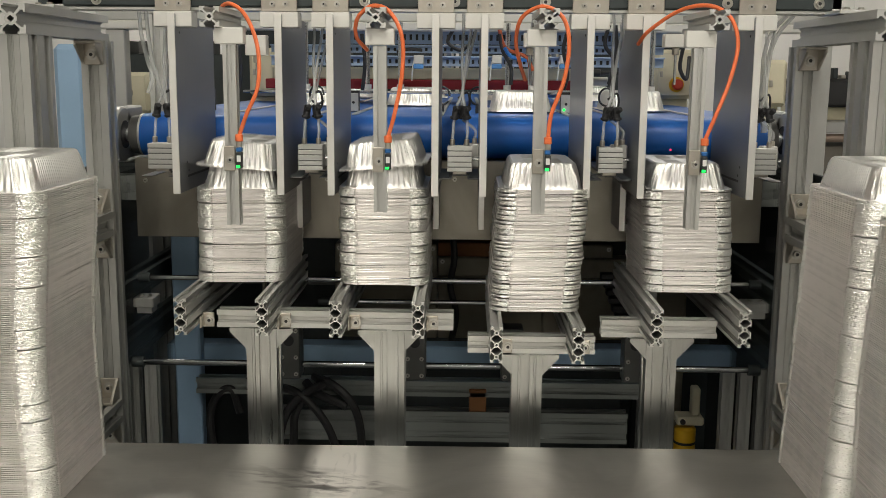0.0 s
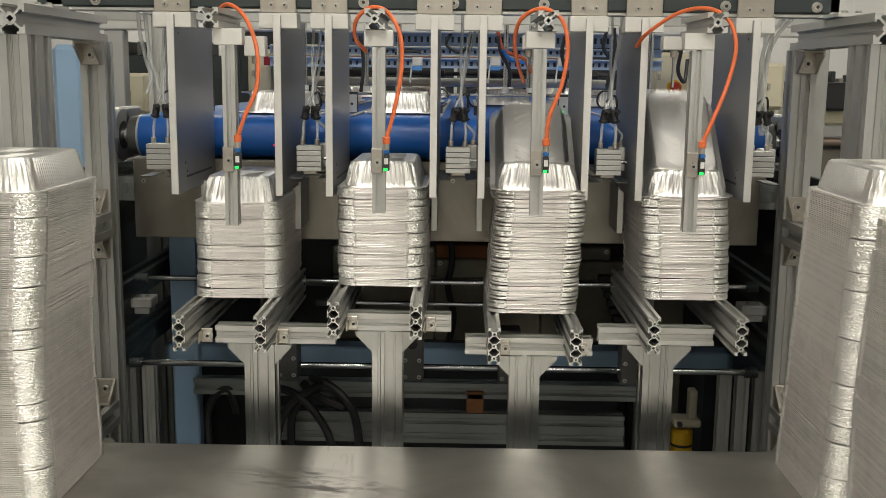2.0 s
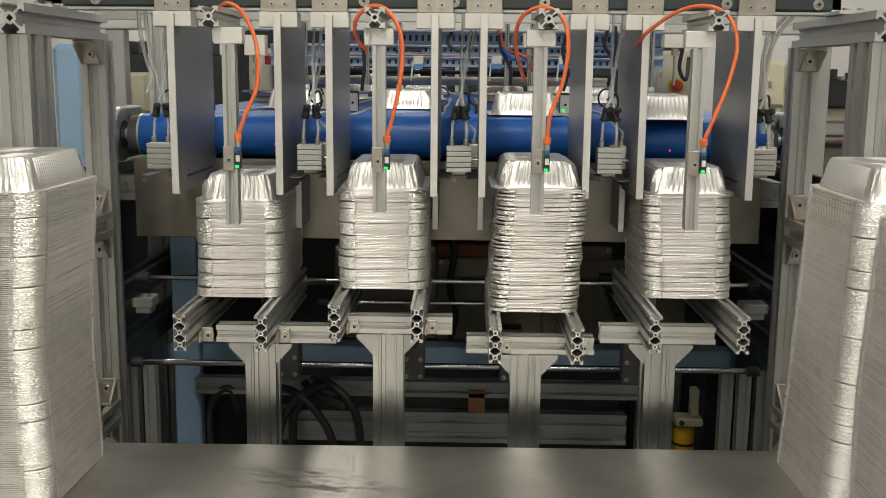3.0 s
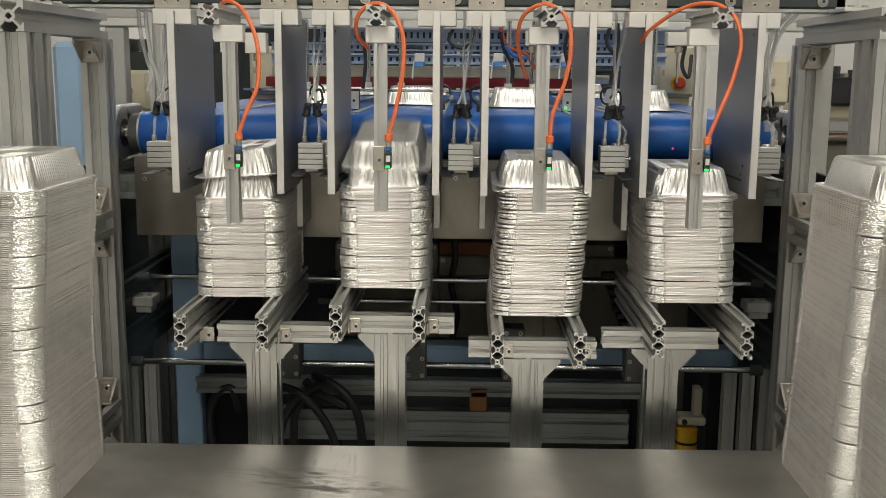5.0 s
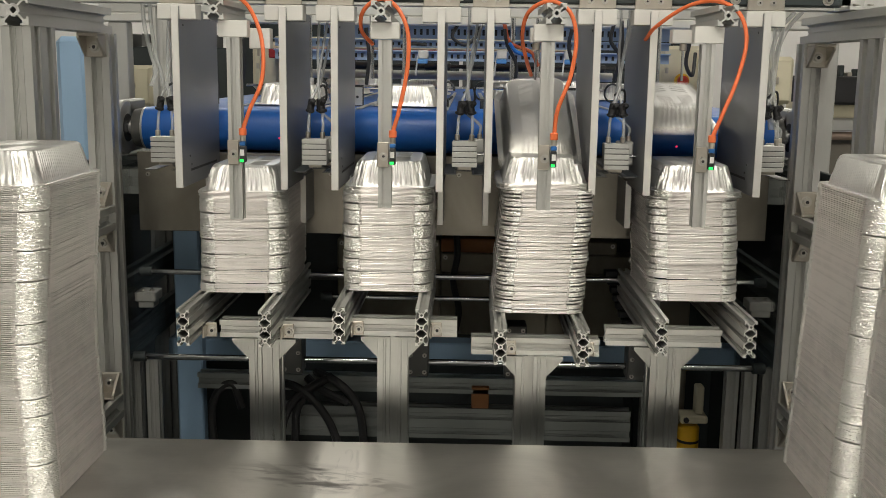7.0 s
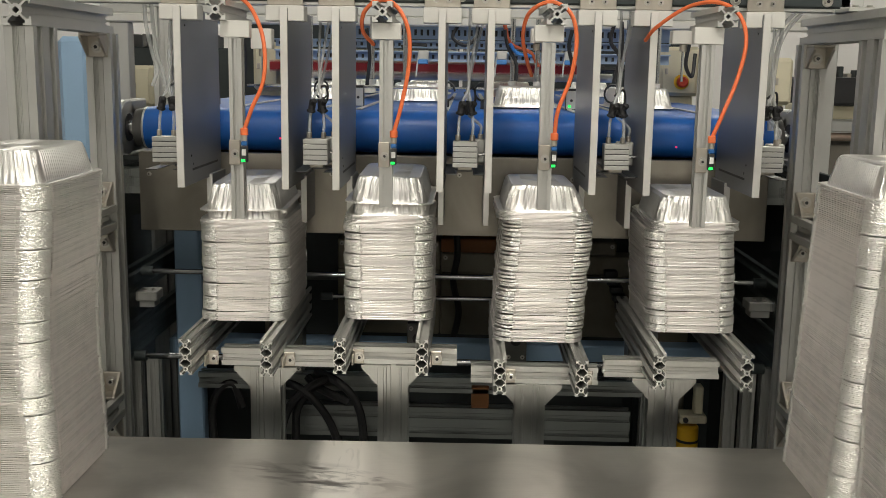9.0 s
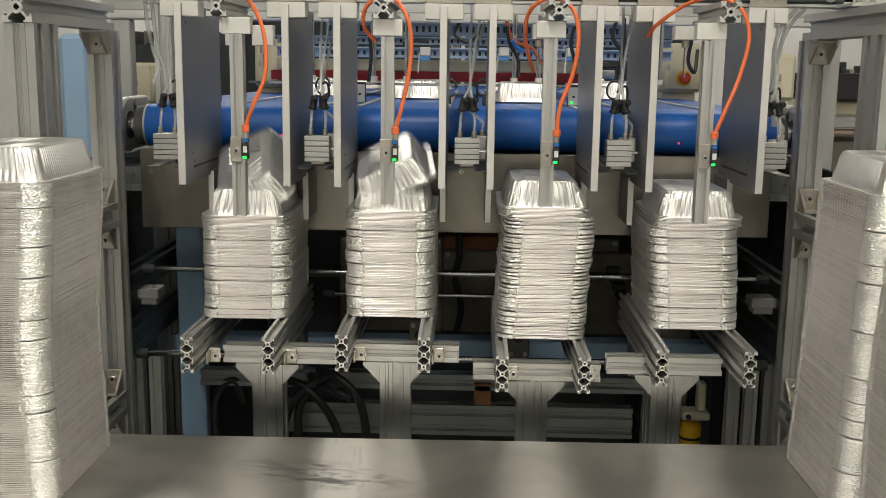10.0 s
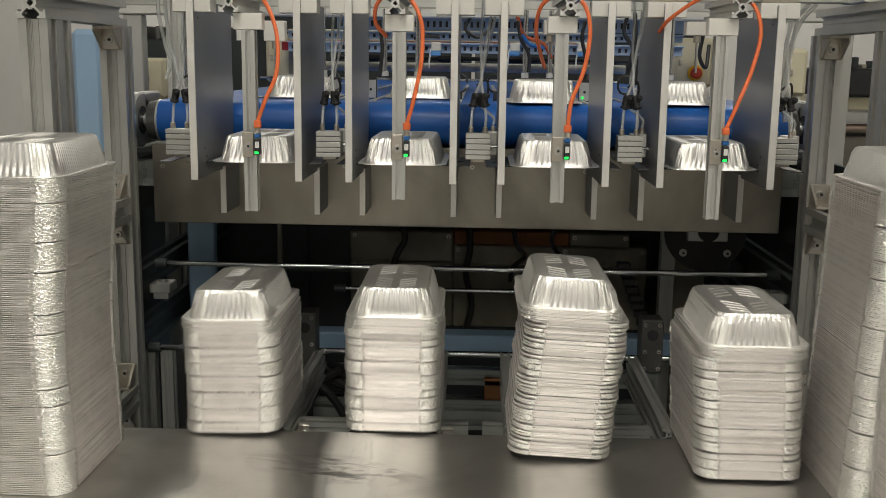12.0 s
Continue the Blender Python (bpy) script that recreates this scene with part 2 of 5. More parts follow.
def slotted(p0, length, w, cells, along="y", stack="z", bm=None, cut=True):
    """Slotted bar from p0 (middle of the bar's start, lowest cell's side centred) running along an axis."""
    bm = bm or bmesh.new()
    if cells not in MASKS:
        MASKS[cells] = slot_mask(cells)
    g = MASKS[cells]
    nx, ny = g.shape
    s = w / CELL
    ax = {"x": Vector((1, 0, 0)), "y": Vector((0, 1, 0)), "z": Vector((0, 0, 1))}
    A, S = ax[along], ax[stack]
    U = ax[({"x", "y", "z"} - {along, stack}).pop()]
    p0 = Vector(p0)
    cache = {}

    def v(i, j, k):
        if (i, j, k) not in cache:
            cache[i, j, k] = bm.verts.new(p0 + U * ((i - nx / 2) * s) + S * ((j - ny / 2) * s) + A * (length * k))
        return cache[i, j, k]

    for i in range(nx):
        for j in range(ny):
            if not g[i, j]:
                continue
            f0 = bm.faces.new((v(i, j, 0), v(i, j + 1, 0), v(i + 1, j + 1, 0), v(i + 1, j, 0)))
            f1 = bm.faces.new((v(i, j, 1), v(i + 1, j, 1), v(i + 1, j + 1, 1), v(i, j + 1, 1)))
            if cut:
                f0.material_index = f1.material_index = 1
            for di, dj, a, b in ((-1, 0, (0, 0), (0, 1)), (1, 0, (1, 1), (1, 0)), (0, -1, (1, 0), (0, 0)), (0, 1, (0, 1), (1, 1))):
                ii, jj = i + di, j + dj
                if not (0 <= ii < nx and 0 <= jj < ny and g[ii, jj]):
                    bm.faces.new((v(i + a[0], j + a[1], 0), v(i + a[0], j + a[1], 1), v(i + b[0], j + b[1], 1), v(i + b[0], j + b[1], 0)))
    bmesh.ops.recalc_face_normals(bm, faces=bm.faces[:])
    return bm


def screw(parent, x, y, z, r=0.006, axis=(0, -1, 0), name="screw"):
    a = Vector(axis)
    p = Vector((x, y, z))
    bm = rod(p, p + a * 0.0012, r * 1.5, 16)
    rod(p + a * 0.0012, p + a * (r * 0.9), r, 14, bm=bm, bev=r * 0.15)
    n = len(bm.faces)
    rod(p + a * (r * 0.88), p + a * (r * 0.92), r * 0.5, 6, bm=bm)
    bm.faces.ensure_lookup_table()
    for f in bm.faces[n:]:
        f.material_index = 1
    return part(name, bm, [SCREW, BLACK], parent, smooth=True)


# ---- foil tray: inverted, rim at the bottom ----
TW, TL, TH = 0.153, 0.235, 0.0445     # rim width, rim length, height
PITCH = 0.0021                       # nesting step


def outline(hx, hy, r, k=7, along=14, front=9):
    """Rounded rectangle, counter-clockwise, with points spread along its sides; also says how far into a corner each lies."""
    pts = []
    for cx, cy, a0 in ((hx - r, hy - r, 0), (-hx + r, hy - r, 90), (-hx + r, -hy + r, 180), (hx - r, -hy + r, 270)):
        for i in range(k + 1):
            a = radians(a0 + 90 * i / k)
            pts.append((cx + r * math.cos(a), cy + r * math.sin(a), 1.0 - abs(2 * i / k - 1)))
        n = front if a0 in (0, 180) else along
        x0, y0 = pts[-1][:2]
        if a0 == 0:
            x1, y1 = -hx + r, hy
        elif a0 == 90:
            x1, y1 = -hx, -hy + r
        elif a0 == 180:
            x1, y1 = hx - r, -hy
        else:
            x1, y1 = hx, hy - r
        for i in range(1, n):
            t = i / n
            pts.append((x0 + (x1 - x0) * t, y0 + (y1 - y0) * t, 0.0))
    return pts


def tray_mesh(seed):
    rnd = random.Random(seed)
    bm = bmesh.new()
    K, AL, FR = 22, 96, 34
    levels = [(-0.0040, 0.0004, 0.0), (-0.0002, 0.0004, 0.0), (0.0, 0.0010, 0.0), (-0.0003, 0.0019, 0.0), (-0.0018, 0.0021, 0.0), (-0.0100, 0.0010, 0.0), (-0.0112, 0.003, 0.0),
              (-0.0135, 0.011, 1.0), (-0.0165, 0.023, 1.0), (-0.0195, 0.035, 1.0), (-0.0220, 0.0422, 0.7), (-0.0245, TH, 0.15)]
    rings = []
    crump = [rnd.uniform(-1, 1) for _ in range(400)]
    for li, (inset, z, flute) in enumerate(levels):
        r = 0.030 + inset * 0.35
        pts = outline(TW / 2 + inset, TL / 2 + inset, r, K, AL, FR)
        ring = []
        n = len(pts)
        for i, (x, y, c) in enumerate(pts):
            nx, ny, _ = Vector((x / (TW / 2) if abs(x) > TW / 2 + inset - r else 0, y / (TL / 2) if abs(y) > TL / 2 + inset - r else 0, 0)).normalized()
            d = 0
            if flute:
                if c > 0:
                    d = (0.6 * crump[i] + 0.7 * crump[(i * 3 + li * 29) % 400]) * 0.0019 * flute * min(1, c * 2)
                else:
                    d = 0.0011 * flute * (1 if (i // 2) % 2 else -1)
            if li < 4:
                d += crump[(i * 5 + li * 13) % 400] * 0.0011 * min(1, c * 2)
            dz = crump[(i * 7 + li) % 400] * 0.0004 * c if li < 6 else 0
            ring.append(bm.verts.new((x + nx * d, y + ny * d, z + dz)))
        rings.append(ring)
    corner = [c for x, y, c in pts]
    for li, (a, b) in enumerate(zip(rings, rings[1:])):
        n = len(a)
        for i in range(n):
            f = bm.faces.new((a[i], a[(i + 1) % n], b[(i + 1) % n], b[i]))
            bent = corner[i] > 0 or corner[(i + 1) % n] > 0
            f.material_index = 2 if bent and li < 11 else 1 if li < 4 else 0
    # flat base with a step and raised diagonal ribs, all one skin
    top = rings[-1]
    inner = [bm.verts.new((v.co.x * 0.93, v.co.y * 0.96, TH - 0.0012)) for v in top]
    n = len(top)
    for i in range(n):
        bm.faces.new((top[i], top[(i + 1) % n], inner[(i + 1) % n], inner[i]))
    rim_edges = [bm.edges.get((inner[i], inner[(i + 1) % n])) for i in range(n)]
    for s in (-1, 1):
        for q in (-1, 1):
            for i in range(4):
                cx, cy = s * 0.019, q * (0.022 + 0.017 * i)
                dx, dy = 0.014, -s * q * 0.008
                w = 0.0019
                foot = [bm.verts.new(p) for p in ((cx - dx, cy - dy - w, TH - 0.0012), (cx + dx, cy + dy - w, TH - 0.0012),
                                                  (cx + dx, cy + dy + w, TH - 0.0012), (cx - dx, cy - dy + w, TH - 0.0012))]
                c = [bm.verts.new((cx - dx + 0.002, cy - dy + 0.14 * dy, TH + 0.0002)), bm.verts.new((cx + dx - 0.002, cy + dy - 0.14 * dy, TH + 0.0002))]
                bm.faces.new((foot[0], foot[1], c[1], c[0]))
                bm.faces.new((c[0], c[1], foot[2], foot[3]))
                bm.faces.new((foot[1], foot[2], c[1]))
                bm.faces.new((foot[3], foot[0], c[0]))
                rim_edges += [bm.edges.get((foot[a], foot[(a + 1) % 4])) for a in range(4)]
    bmesh.ops.triangle_fill(bm, edges=rim_edges, use_beauty=True, use_dissolve=False)
    bmesh.ops.recalc_face_normals(bm, faces=bm.faces[:])
    me = bpy.data.meshes.new("foil_tray")
    bm.to_mesh(me)
    bm.free()
    me.materials.append(FOIL)
    me.materials.append(RIM)
    me.materials.append(CRUMPLED)
    me.polygons.foreach_set("use_smooth", [True] * len(me.polygons))
    me.set_sharp_from_angle(angle=radians(32))
    return me


TRAY_MESHES = [tray_mesh(s) for s in range(3)]


def rim_ring(hx, hy, r, k=18, tall=False):
    """Points of one rim, counter-clockwise: x, y, outward normal and what the place is (corner, front, side or the fold between)."""
    pts = []
    fold, deep, past = 0.0010, 0.0060 if tall else 0.0034, 0.0075 if tall else 0.0046
    for n, (cx, cy, a0) in enumerate(((hx - r, hy - r, 0), (-hx + r, hy - r, 90), (-hx + r, -hy + r, 180), (hx - r, -hy + r, 270))):
        for i in range(k + 1):
            a = radians(a0 + 90 * i / k)
            pts.append((cx + r * math.cos(a), cy + r * math.sin(a), math.cos(a), math.sin(a), "corner"))
        x0, y0, ux, uy, _ = pts[-1]
        ux, uy = round(ux), round(uy)
        run = 2 * ((hx if n % 2 == 0 else hy) - r)
        name = "front" if n % 2 == 0 else "side"
        dx, dy = -uy, ux
        for d, what in ((fold, name + "_fold"), (deep, name + "_fold"), (past, name), (run * 0.25, name), (run * 0.5, name), (run * 0.75, name),
                        (run - past, name), (run - deep, name + "_fold"), (run - fold, name + "_fold")):
            pts.append((x0 + dx * d, y0 + dy * d, ux, uy, what))
    return pts


def stack_mesh(count, pitch, seed, drift=0.003, lean=(0, 0), wave=0.0, groups=(4, 9), tilted=1.0, tall=False):
    """Many nested rims: flat rolled edges in front, finely ribbed long sides, crumpled corners with gaps between groups."""
    rnd = random.Random(seed)
    verts, faces, mats = [], [], []
    ox = oy = tilt = turn = 0.0
    group = 0
    first = rim_ring(TW / 2, TL / 2, 0.029, tall=tall)
    n = len(first)
    for k in range(count):
        gap = False
        if group == 0:
            group = rnd.randint(*groups)
            ox = ox * 0.6 + rnd.uniform(-1, 1) * drift
            oy = oy * 0.6 + rnd.uniform(-1, 1) * drift * 0.7
            tilt = rnd.uniform(-0.006, 0.006) * tilted
            turn = rnd.uniform(-0.005, 0.005) * tilted
            gap = k > 0
        group -= 1
        z = k * pitch
        f = k / max(1, count - 1)
        bend = wave * math.cos(2 * math.pi * f)
        jx = ox + lean[0] * f + bend + rnd.uniform(-1, 1) * 0.0003
        jy = oy + lean[1] * f + rnd.uniform(-1, 1) * 0.0004
        proud = rnd.uniform(-0.0005, 0.0005)
        flare = rnd.uniform(-0.00038, 0.00042)
        slit = rnd.choice((0.02, 0.04, 0.07, 0.10, 0.20))
        rib = rnd.choice((0.30, 0.33, 0.36, 0.42))
        b0 = len(verts)
        for i, (x, y, ux, uy, what) in enumerate(first):
            d, out, low, depth, bob = proud, flare, slit, 0.0009, 0.00004
            if what == "corner":
                d += 0.0003 + rnd.uniform(-1, 1) * 0.0005
                out = rnd.uniform(-1, 1) * 0.0006
                low, depth, bob = 0.04, 0.004, 0.00022
                if gap:
                    low, depth = 0.70 + rnd.uniform(-0.1, 0.1), 0.010
            elif what == "front_fold":
                d += rnd.uniform(-1, 0.6) * 0.0012
                low = 0.2
            elif what == "side":
                low, depth = rib, 0.0032
                if gap and rnd.random() < 0.3:
                    low = 0.62
            elif what == "side_fold":
                low, depth = 0.2, 0.014
                d -= (0.0 if gap else 0.011) if tall else rnd.uniform(0.0, 0.0040)
            elif tall:
                low, depth = 0.5 if gap else 0.30, 0.0025
            elif gap:
                low, depth = 0.36, 0.002
            zz = z + tilt * (x + 0.4 * y) + rnd.uniform(-1, 1) * bob
            px, py = x + jx - turn * y, y + jy + turn * x
            mid = d + out / 2 + (rnd.uniform(-1, 1) * 0.0006 if what == "corner" else 0.0)
            for off, h in ((-depth, 0.99), (d - 0.0003, 0.98), (d, 0.86), (mid, (0.86 + low) / 2), (d + out, low), (-depth, low - 0.01)):
                verts.append((px + ux * off, py + uy * off, zz + pitch * h))
        for i in range(n):
            a, b = b0 + 6 * i, b0 + 6 * ((i + 1) % n)
            kind = 1 if "corner" in (first[i][4], first[(i + 1) % n][4]) else 0
            for q in range(5):
                faces.append((a + q, a + q + 1, b + q + 1, b + q))
                mats.append(kind)
    me = bpy.data.meshes.new("nested_rims")
    me.from_pydata(verts, [], faces)
    me.update()
    me.materials.append(RIM)
    me.materials.append(CRUMPLED)
    me.polygons.foreach_set("material_index", mats)
    return me, (jx, jy)


def tray_stack(name, m, height, pitch, seed, label, group, **how):
    st = thing(name, m, label, "tray stack", group)
    count = round(height / pitch)
    pitch = height / count
    me, off = stack_mesh(count, pitch, seed, **how)
    rims = new("nested_rims", me)
    rims.parent = st
    tagged(rims, kind="stuff")
    top = new("top_tray", TRAY_MESHES[seed % 3])
    top.parent = st
    top.matrix_basis = pose(off[0], off[1], height)
    return st


# ---- hall ----
def structure(name, bm, mat, smooth=False):
    return tagged(part(name, bm, mat, smooth=smooth), kind="structure")


structure("floor", box(-4, 4, -4.5, 6.5, -0.1, 0, 0), FLOOR)
structure("ceiling", box(-4, 4, -4.5, 6.5, 3.5, 3.6, 0), WHITE)
structure("wall_north", box(-4, 4, 6.5, 6.6, 0, 3.5, 0), WHITE)
structure("wall_south", box(-4, 4, -4.6, -4.5, 0, 3.5, 0), WHITE)
structure("wall_west", box(-4.1, -4, -4.5, 6.5, 0, 3.5, 0), WHITE)
structure("wall_east", box(4, 4.1, -4.5, 6.5, 0, 3.5, 0), WHITE)
for lx, ly, watts in LAMPS:
    cl = thing("ceiling_light", pose(lx, ly, 3.5), "white fluorescent ceiling light with a plain housing", "ceiling light", "hall lights")
    part("housing", box(-0.17, 0.17, -0.8, 0.8, -0.12, 0, 0.004), WHITE, cl)
    part("diffuser", box(-0.15, 0.15, -0.78, 0.78, -0.14, -0.12, 0.004), TUBE_LIGHT, cl)

# ---- outfeed table ----
tb = thing("outfeed_table", pose(-0.03, 1.0, 0), "brushed stainless steel outfeed table with soft stains and a painted sheen", "table")
tb.rotation_euler[2] = radians(0.7)
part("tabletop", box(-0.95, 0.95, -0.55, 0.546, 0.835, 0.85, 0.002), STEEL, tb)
part("front_apron", box(-0.94, 0.94, 0.53, 0.545, 0.76, 0.8345, 0.001), STEEL, tb)
for lx in (-0.9, 0.9):
    for ly in (-0.5, 0.48):
        part("leg", box(lx - 0.02, lx + 0.02, ly - 0.02, ly + 0.02, 0, 0.8345), ALU, tb)

# ---- frame of slotted bars ----
def angle_bracket(parent, x, y, z, s):
    """Cast corner bracket on the front face of a post, its foot at height z, body going s up or down."""
    bm = box(x - 0.019, x + 0.019, y - 0.005, y, min(z, z + s * 0.042), max(z, z + s * 0.042), 0.0015)
    box(x - 0.019, x + 0.019, y - 0.042, y - 0.0052, min(z, z + s * 0.005), max(z, z + s * 0.005), 0.0015, bm)
    for sx in (-1, 1):
        xs = sorted((x + sx * 0.0145, x + sx * 0.0188))
        vs = [bm.verts.new((xx, y + dy, z + s * dz)) for xx in xs for dy, dz in ((-0.0053, 0.0052), (-0.041, 0.0052), (-0.041, 0.009), (-0.0053, 0.041))]
        bm.faces.new(vs[0:4])
        bm.faces.new(vs[4:8])
        for k in range(4):
            bm.faces.new((vs[k], vs[(k + 1) % 4], vs[4 + (k + 1) % 4], vs[4 + k]))
    bmesh.ops.recalc_face_normals(bm, faces=bm.faces[:])
    br = part("corner_bracket", bm, NICKEL, parent)
    screw(br, x, y - 0.0052, z + s * 0.024, 0.0068)
    return br


def frame_side(sx, xin, zb, front, back, shift):
    fr = thing("machine_frame", pose(0, 0, 0), "grey slotted aluminium machine frame with corner brackets", "frame", "frame sides")
    xc = xin + sx * 0.0225
    xb = xc + shift
    part("beam", slotted((xc, front, zb - 0.0225), back - front, 0.045, 1, "y", "z"), [ALU, ALU_CUT], fr)
    part("front_post", slotted((xc, front + 0.05, 0.0), zb - 0.0455, 0.045, 2, "z", "y"), [ALU, ALU_CUT], fr)
    part("back_post", slotted((xb, back - 0.0245, 0.0), zb - 0.0455, 0.045, 1, "z", "y"), [ALU, ALU_CUT], fr)
    yb = back - 0.0475
    for z, s in ((zb - 0.0462, -1), (1.1837, 1), (1.138, -1), (0.8228, 1), (0.777, -1)):
        angle_bracket(fr, xb, yb, z, s)
    for z in (1.161, 0.80):
        part("cross_bar", slotted((xb, front + 0.096, z), back - front - 0.1445, 0.045, 1, "y", "z"), [ALU, ALU_CUT], fr)
    return fr


frame_side(-1, -0.658, 1.538, 1.53, 1.885, 0.009)
frame_side(1, 0.600, 1.537, 1.53, 1.915, -0.006)

# ---- gantry beam with bracket plates ----
gb = thing("gantry_beam", pose(0, 0, 0), "dark anodised gantry beam with a row of bolt holes", "beam")
part("rail", box(-0.72, 0.62, 1.725, 1.765, 1.546, 1.60, 0.003), DARK, gb)
part("lower_strip", box(-0.70, 0.60, 1.728, 1.762, 1.540, 1.5458, 0.001), ALU, gb)
for i in range(9):
    screw(gb, -0.62 + i * 0.15, 1.7245, 1.557, 0.006)

PLATES = [-0.4895, -0.312, -0.2265, -0.051, 0.030, 0.2045, 0.2955, 0.478]


def guide_plate(x, side):
    gp = thing("guide_plate", pose(x, 1.70, 1.234), "grey brushed aluminium lane guide plate hanging from the beam", "guide plate", "lane guides")
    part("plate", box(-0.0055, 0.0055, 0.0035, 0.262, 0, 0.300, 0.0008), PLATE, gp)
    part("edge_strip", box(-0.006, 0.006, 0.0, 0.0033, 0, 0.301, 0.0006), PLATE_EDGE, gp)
    part("slit", box(*sorted((side * 0.0056, side * 0.0060)), 0.055, 0.235, 0.0235, 0.0275, 0), BLACK, gp)
    blk = part("clamp_block", box(-0.032, 0.032, 0.012, 0.05, 0.279, 0.304, 0.0009), BLOCK, gp)
    br = part("bracket", box(-0.030, 0.030, 0.016, 0.020, 0.305, 0.36, 0.001), NICKEL, gp)
    for sx in (-0.011, 0.011):
        screw(br, sx, 0.0158, 0.317, 0.0035)
    for k, (yy, zz) in enumerate(((0.03, 0.27), (0.05, 0.05), (0.06, 0.035))):
        part("hole_plug", rod((side * 0.0056, yy, zz), (side * 0.0062, yy, zz), 0.002, 8), BLACK, gp)
    return gp


for i, x in enumerate(PLATES):
    guide_plate(x, 1 if i % 2 == 0 else -1)

# ---- lower guide plates on the chute ----
ch = thing("chute_panel", pose(0, 1.975, 1.115), "dull brown-grey stainless steel chute panel below the roller", "panel")
part("sheet", box(-0.650, 0.580, 0, 0.004, 0, 0.156, 0.0015), CHUTE, ch)
part("top_fold", box(-0.650, 0.580, 0.0042, 0.018, 0.152, 0.156, 0.001), CHUTE, ch)
part("bottom_fold", box(-0.648, 0.578, 0.0042, 0.03, 0, 0.004, 0.001), CHUTE, ch)
for x, z in ((-0.63, 0.112), (-0.02, 0.12), (0.20, 0.115), (0.555, 0.112), (-0.27, 0.118)):
    screw(ch, x, -0.0002, z, 0.003)
for x in (-0.484, -0.308, -0.223, -0.053, 0.031, 0.207, 0.293, 0.474):
    lg = thing("lower_guide", pose(x, 1.87, 1.152), "grey aluminium lower guide plate fixed to the chute", "guide plate", "lower guides")
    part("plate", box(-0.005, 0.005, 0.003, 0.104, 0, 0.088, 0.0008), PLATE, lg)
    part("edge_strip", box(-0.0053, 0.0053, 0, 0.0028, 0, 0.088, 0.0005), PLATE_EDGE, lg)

# ---- belt roller and belt ----
rl = thing("belt_conveyor", pose(0, 2.04, 1.313), "bright blue belt running over a full-width end roller", "conveyor")
part("roller", rod((-0.648, 0, 0), (0.592, 0, 0), 0.0415, 40), BLUE, rl, smooth=True)
part("belt_top", box(-0.648, 0.592, 0.0, 2.25, 0.0385, 0.0418, 0.0005), BLUE, rl)
part("belt_return", box(-0.648, 0.592, 0.0, 2.25, -0.0418, -0.0385, 0.0005), BLUE, rl)
for s, x in ((-1, -0.648), (1, 0.592)):
    part("collar", rod((x, 0, 0), (x + s * 0.022, 0, 0), 0.041, 28, 0.037), STEEL_DARK, rl, smooth=True)
    part("edge_ring", rod((x - s * 0.001, 0, 0), (x + s * 0.003, 0, 0), 0.0422, 28), ALU, rl, smooth=True)
    part("shaft", rod((x, 0, 0), (x + s * 0.06, 0, 0), 0.015, 18), CHROME, rl, smooth=True)
    part("bearing_plate", rod((x + s * 0.040, 0.0, 0), (x + s * 0.062, 0.0, 0), 0.055, 32, bev=0.003), ALU, rl, smooth=True)
    part("bearing_block", box(min(x + s * 0.040, x + s * 0.062), max(x + s * 0.040, x + s * 0.062), 0.02, 0.12, -0.05, 0.055, 0.004), ALU, rl)
    part("bearing_seal", rod((x + s * 0.0385, 0, 0), (x + s * 0.0398, 0, 0), 0.028, 24), BLACK, rl, smooth=True)
for x in (-0.390, -0.138, 0.1225, 0.3875):
    for sx in (-0.088, 0.088):
        part("side_strip", box(x + sx - 0.005, x + sx + 0.005, 0.02, 1.5, 0.0422, 0.0452, 0.0006), ALU, rl)

# Laser light falling on the roller, put in as small glowing discs.
for x, z in ((0.4035, -0.018), (-0.375, -0.014)):
    yy = -math.sqrt(0.0417 ** 2 - z * z)
    part("laser_dot", rod((x, yy, z), (x, yy - 0.0006, z), 0.0022, 12), RED_DOT, rl)

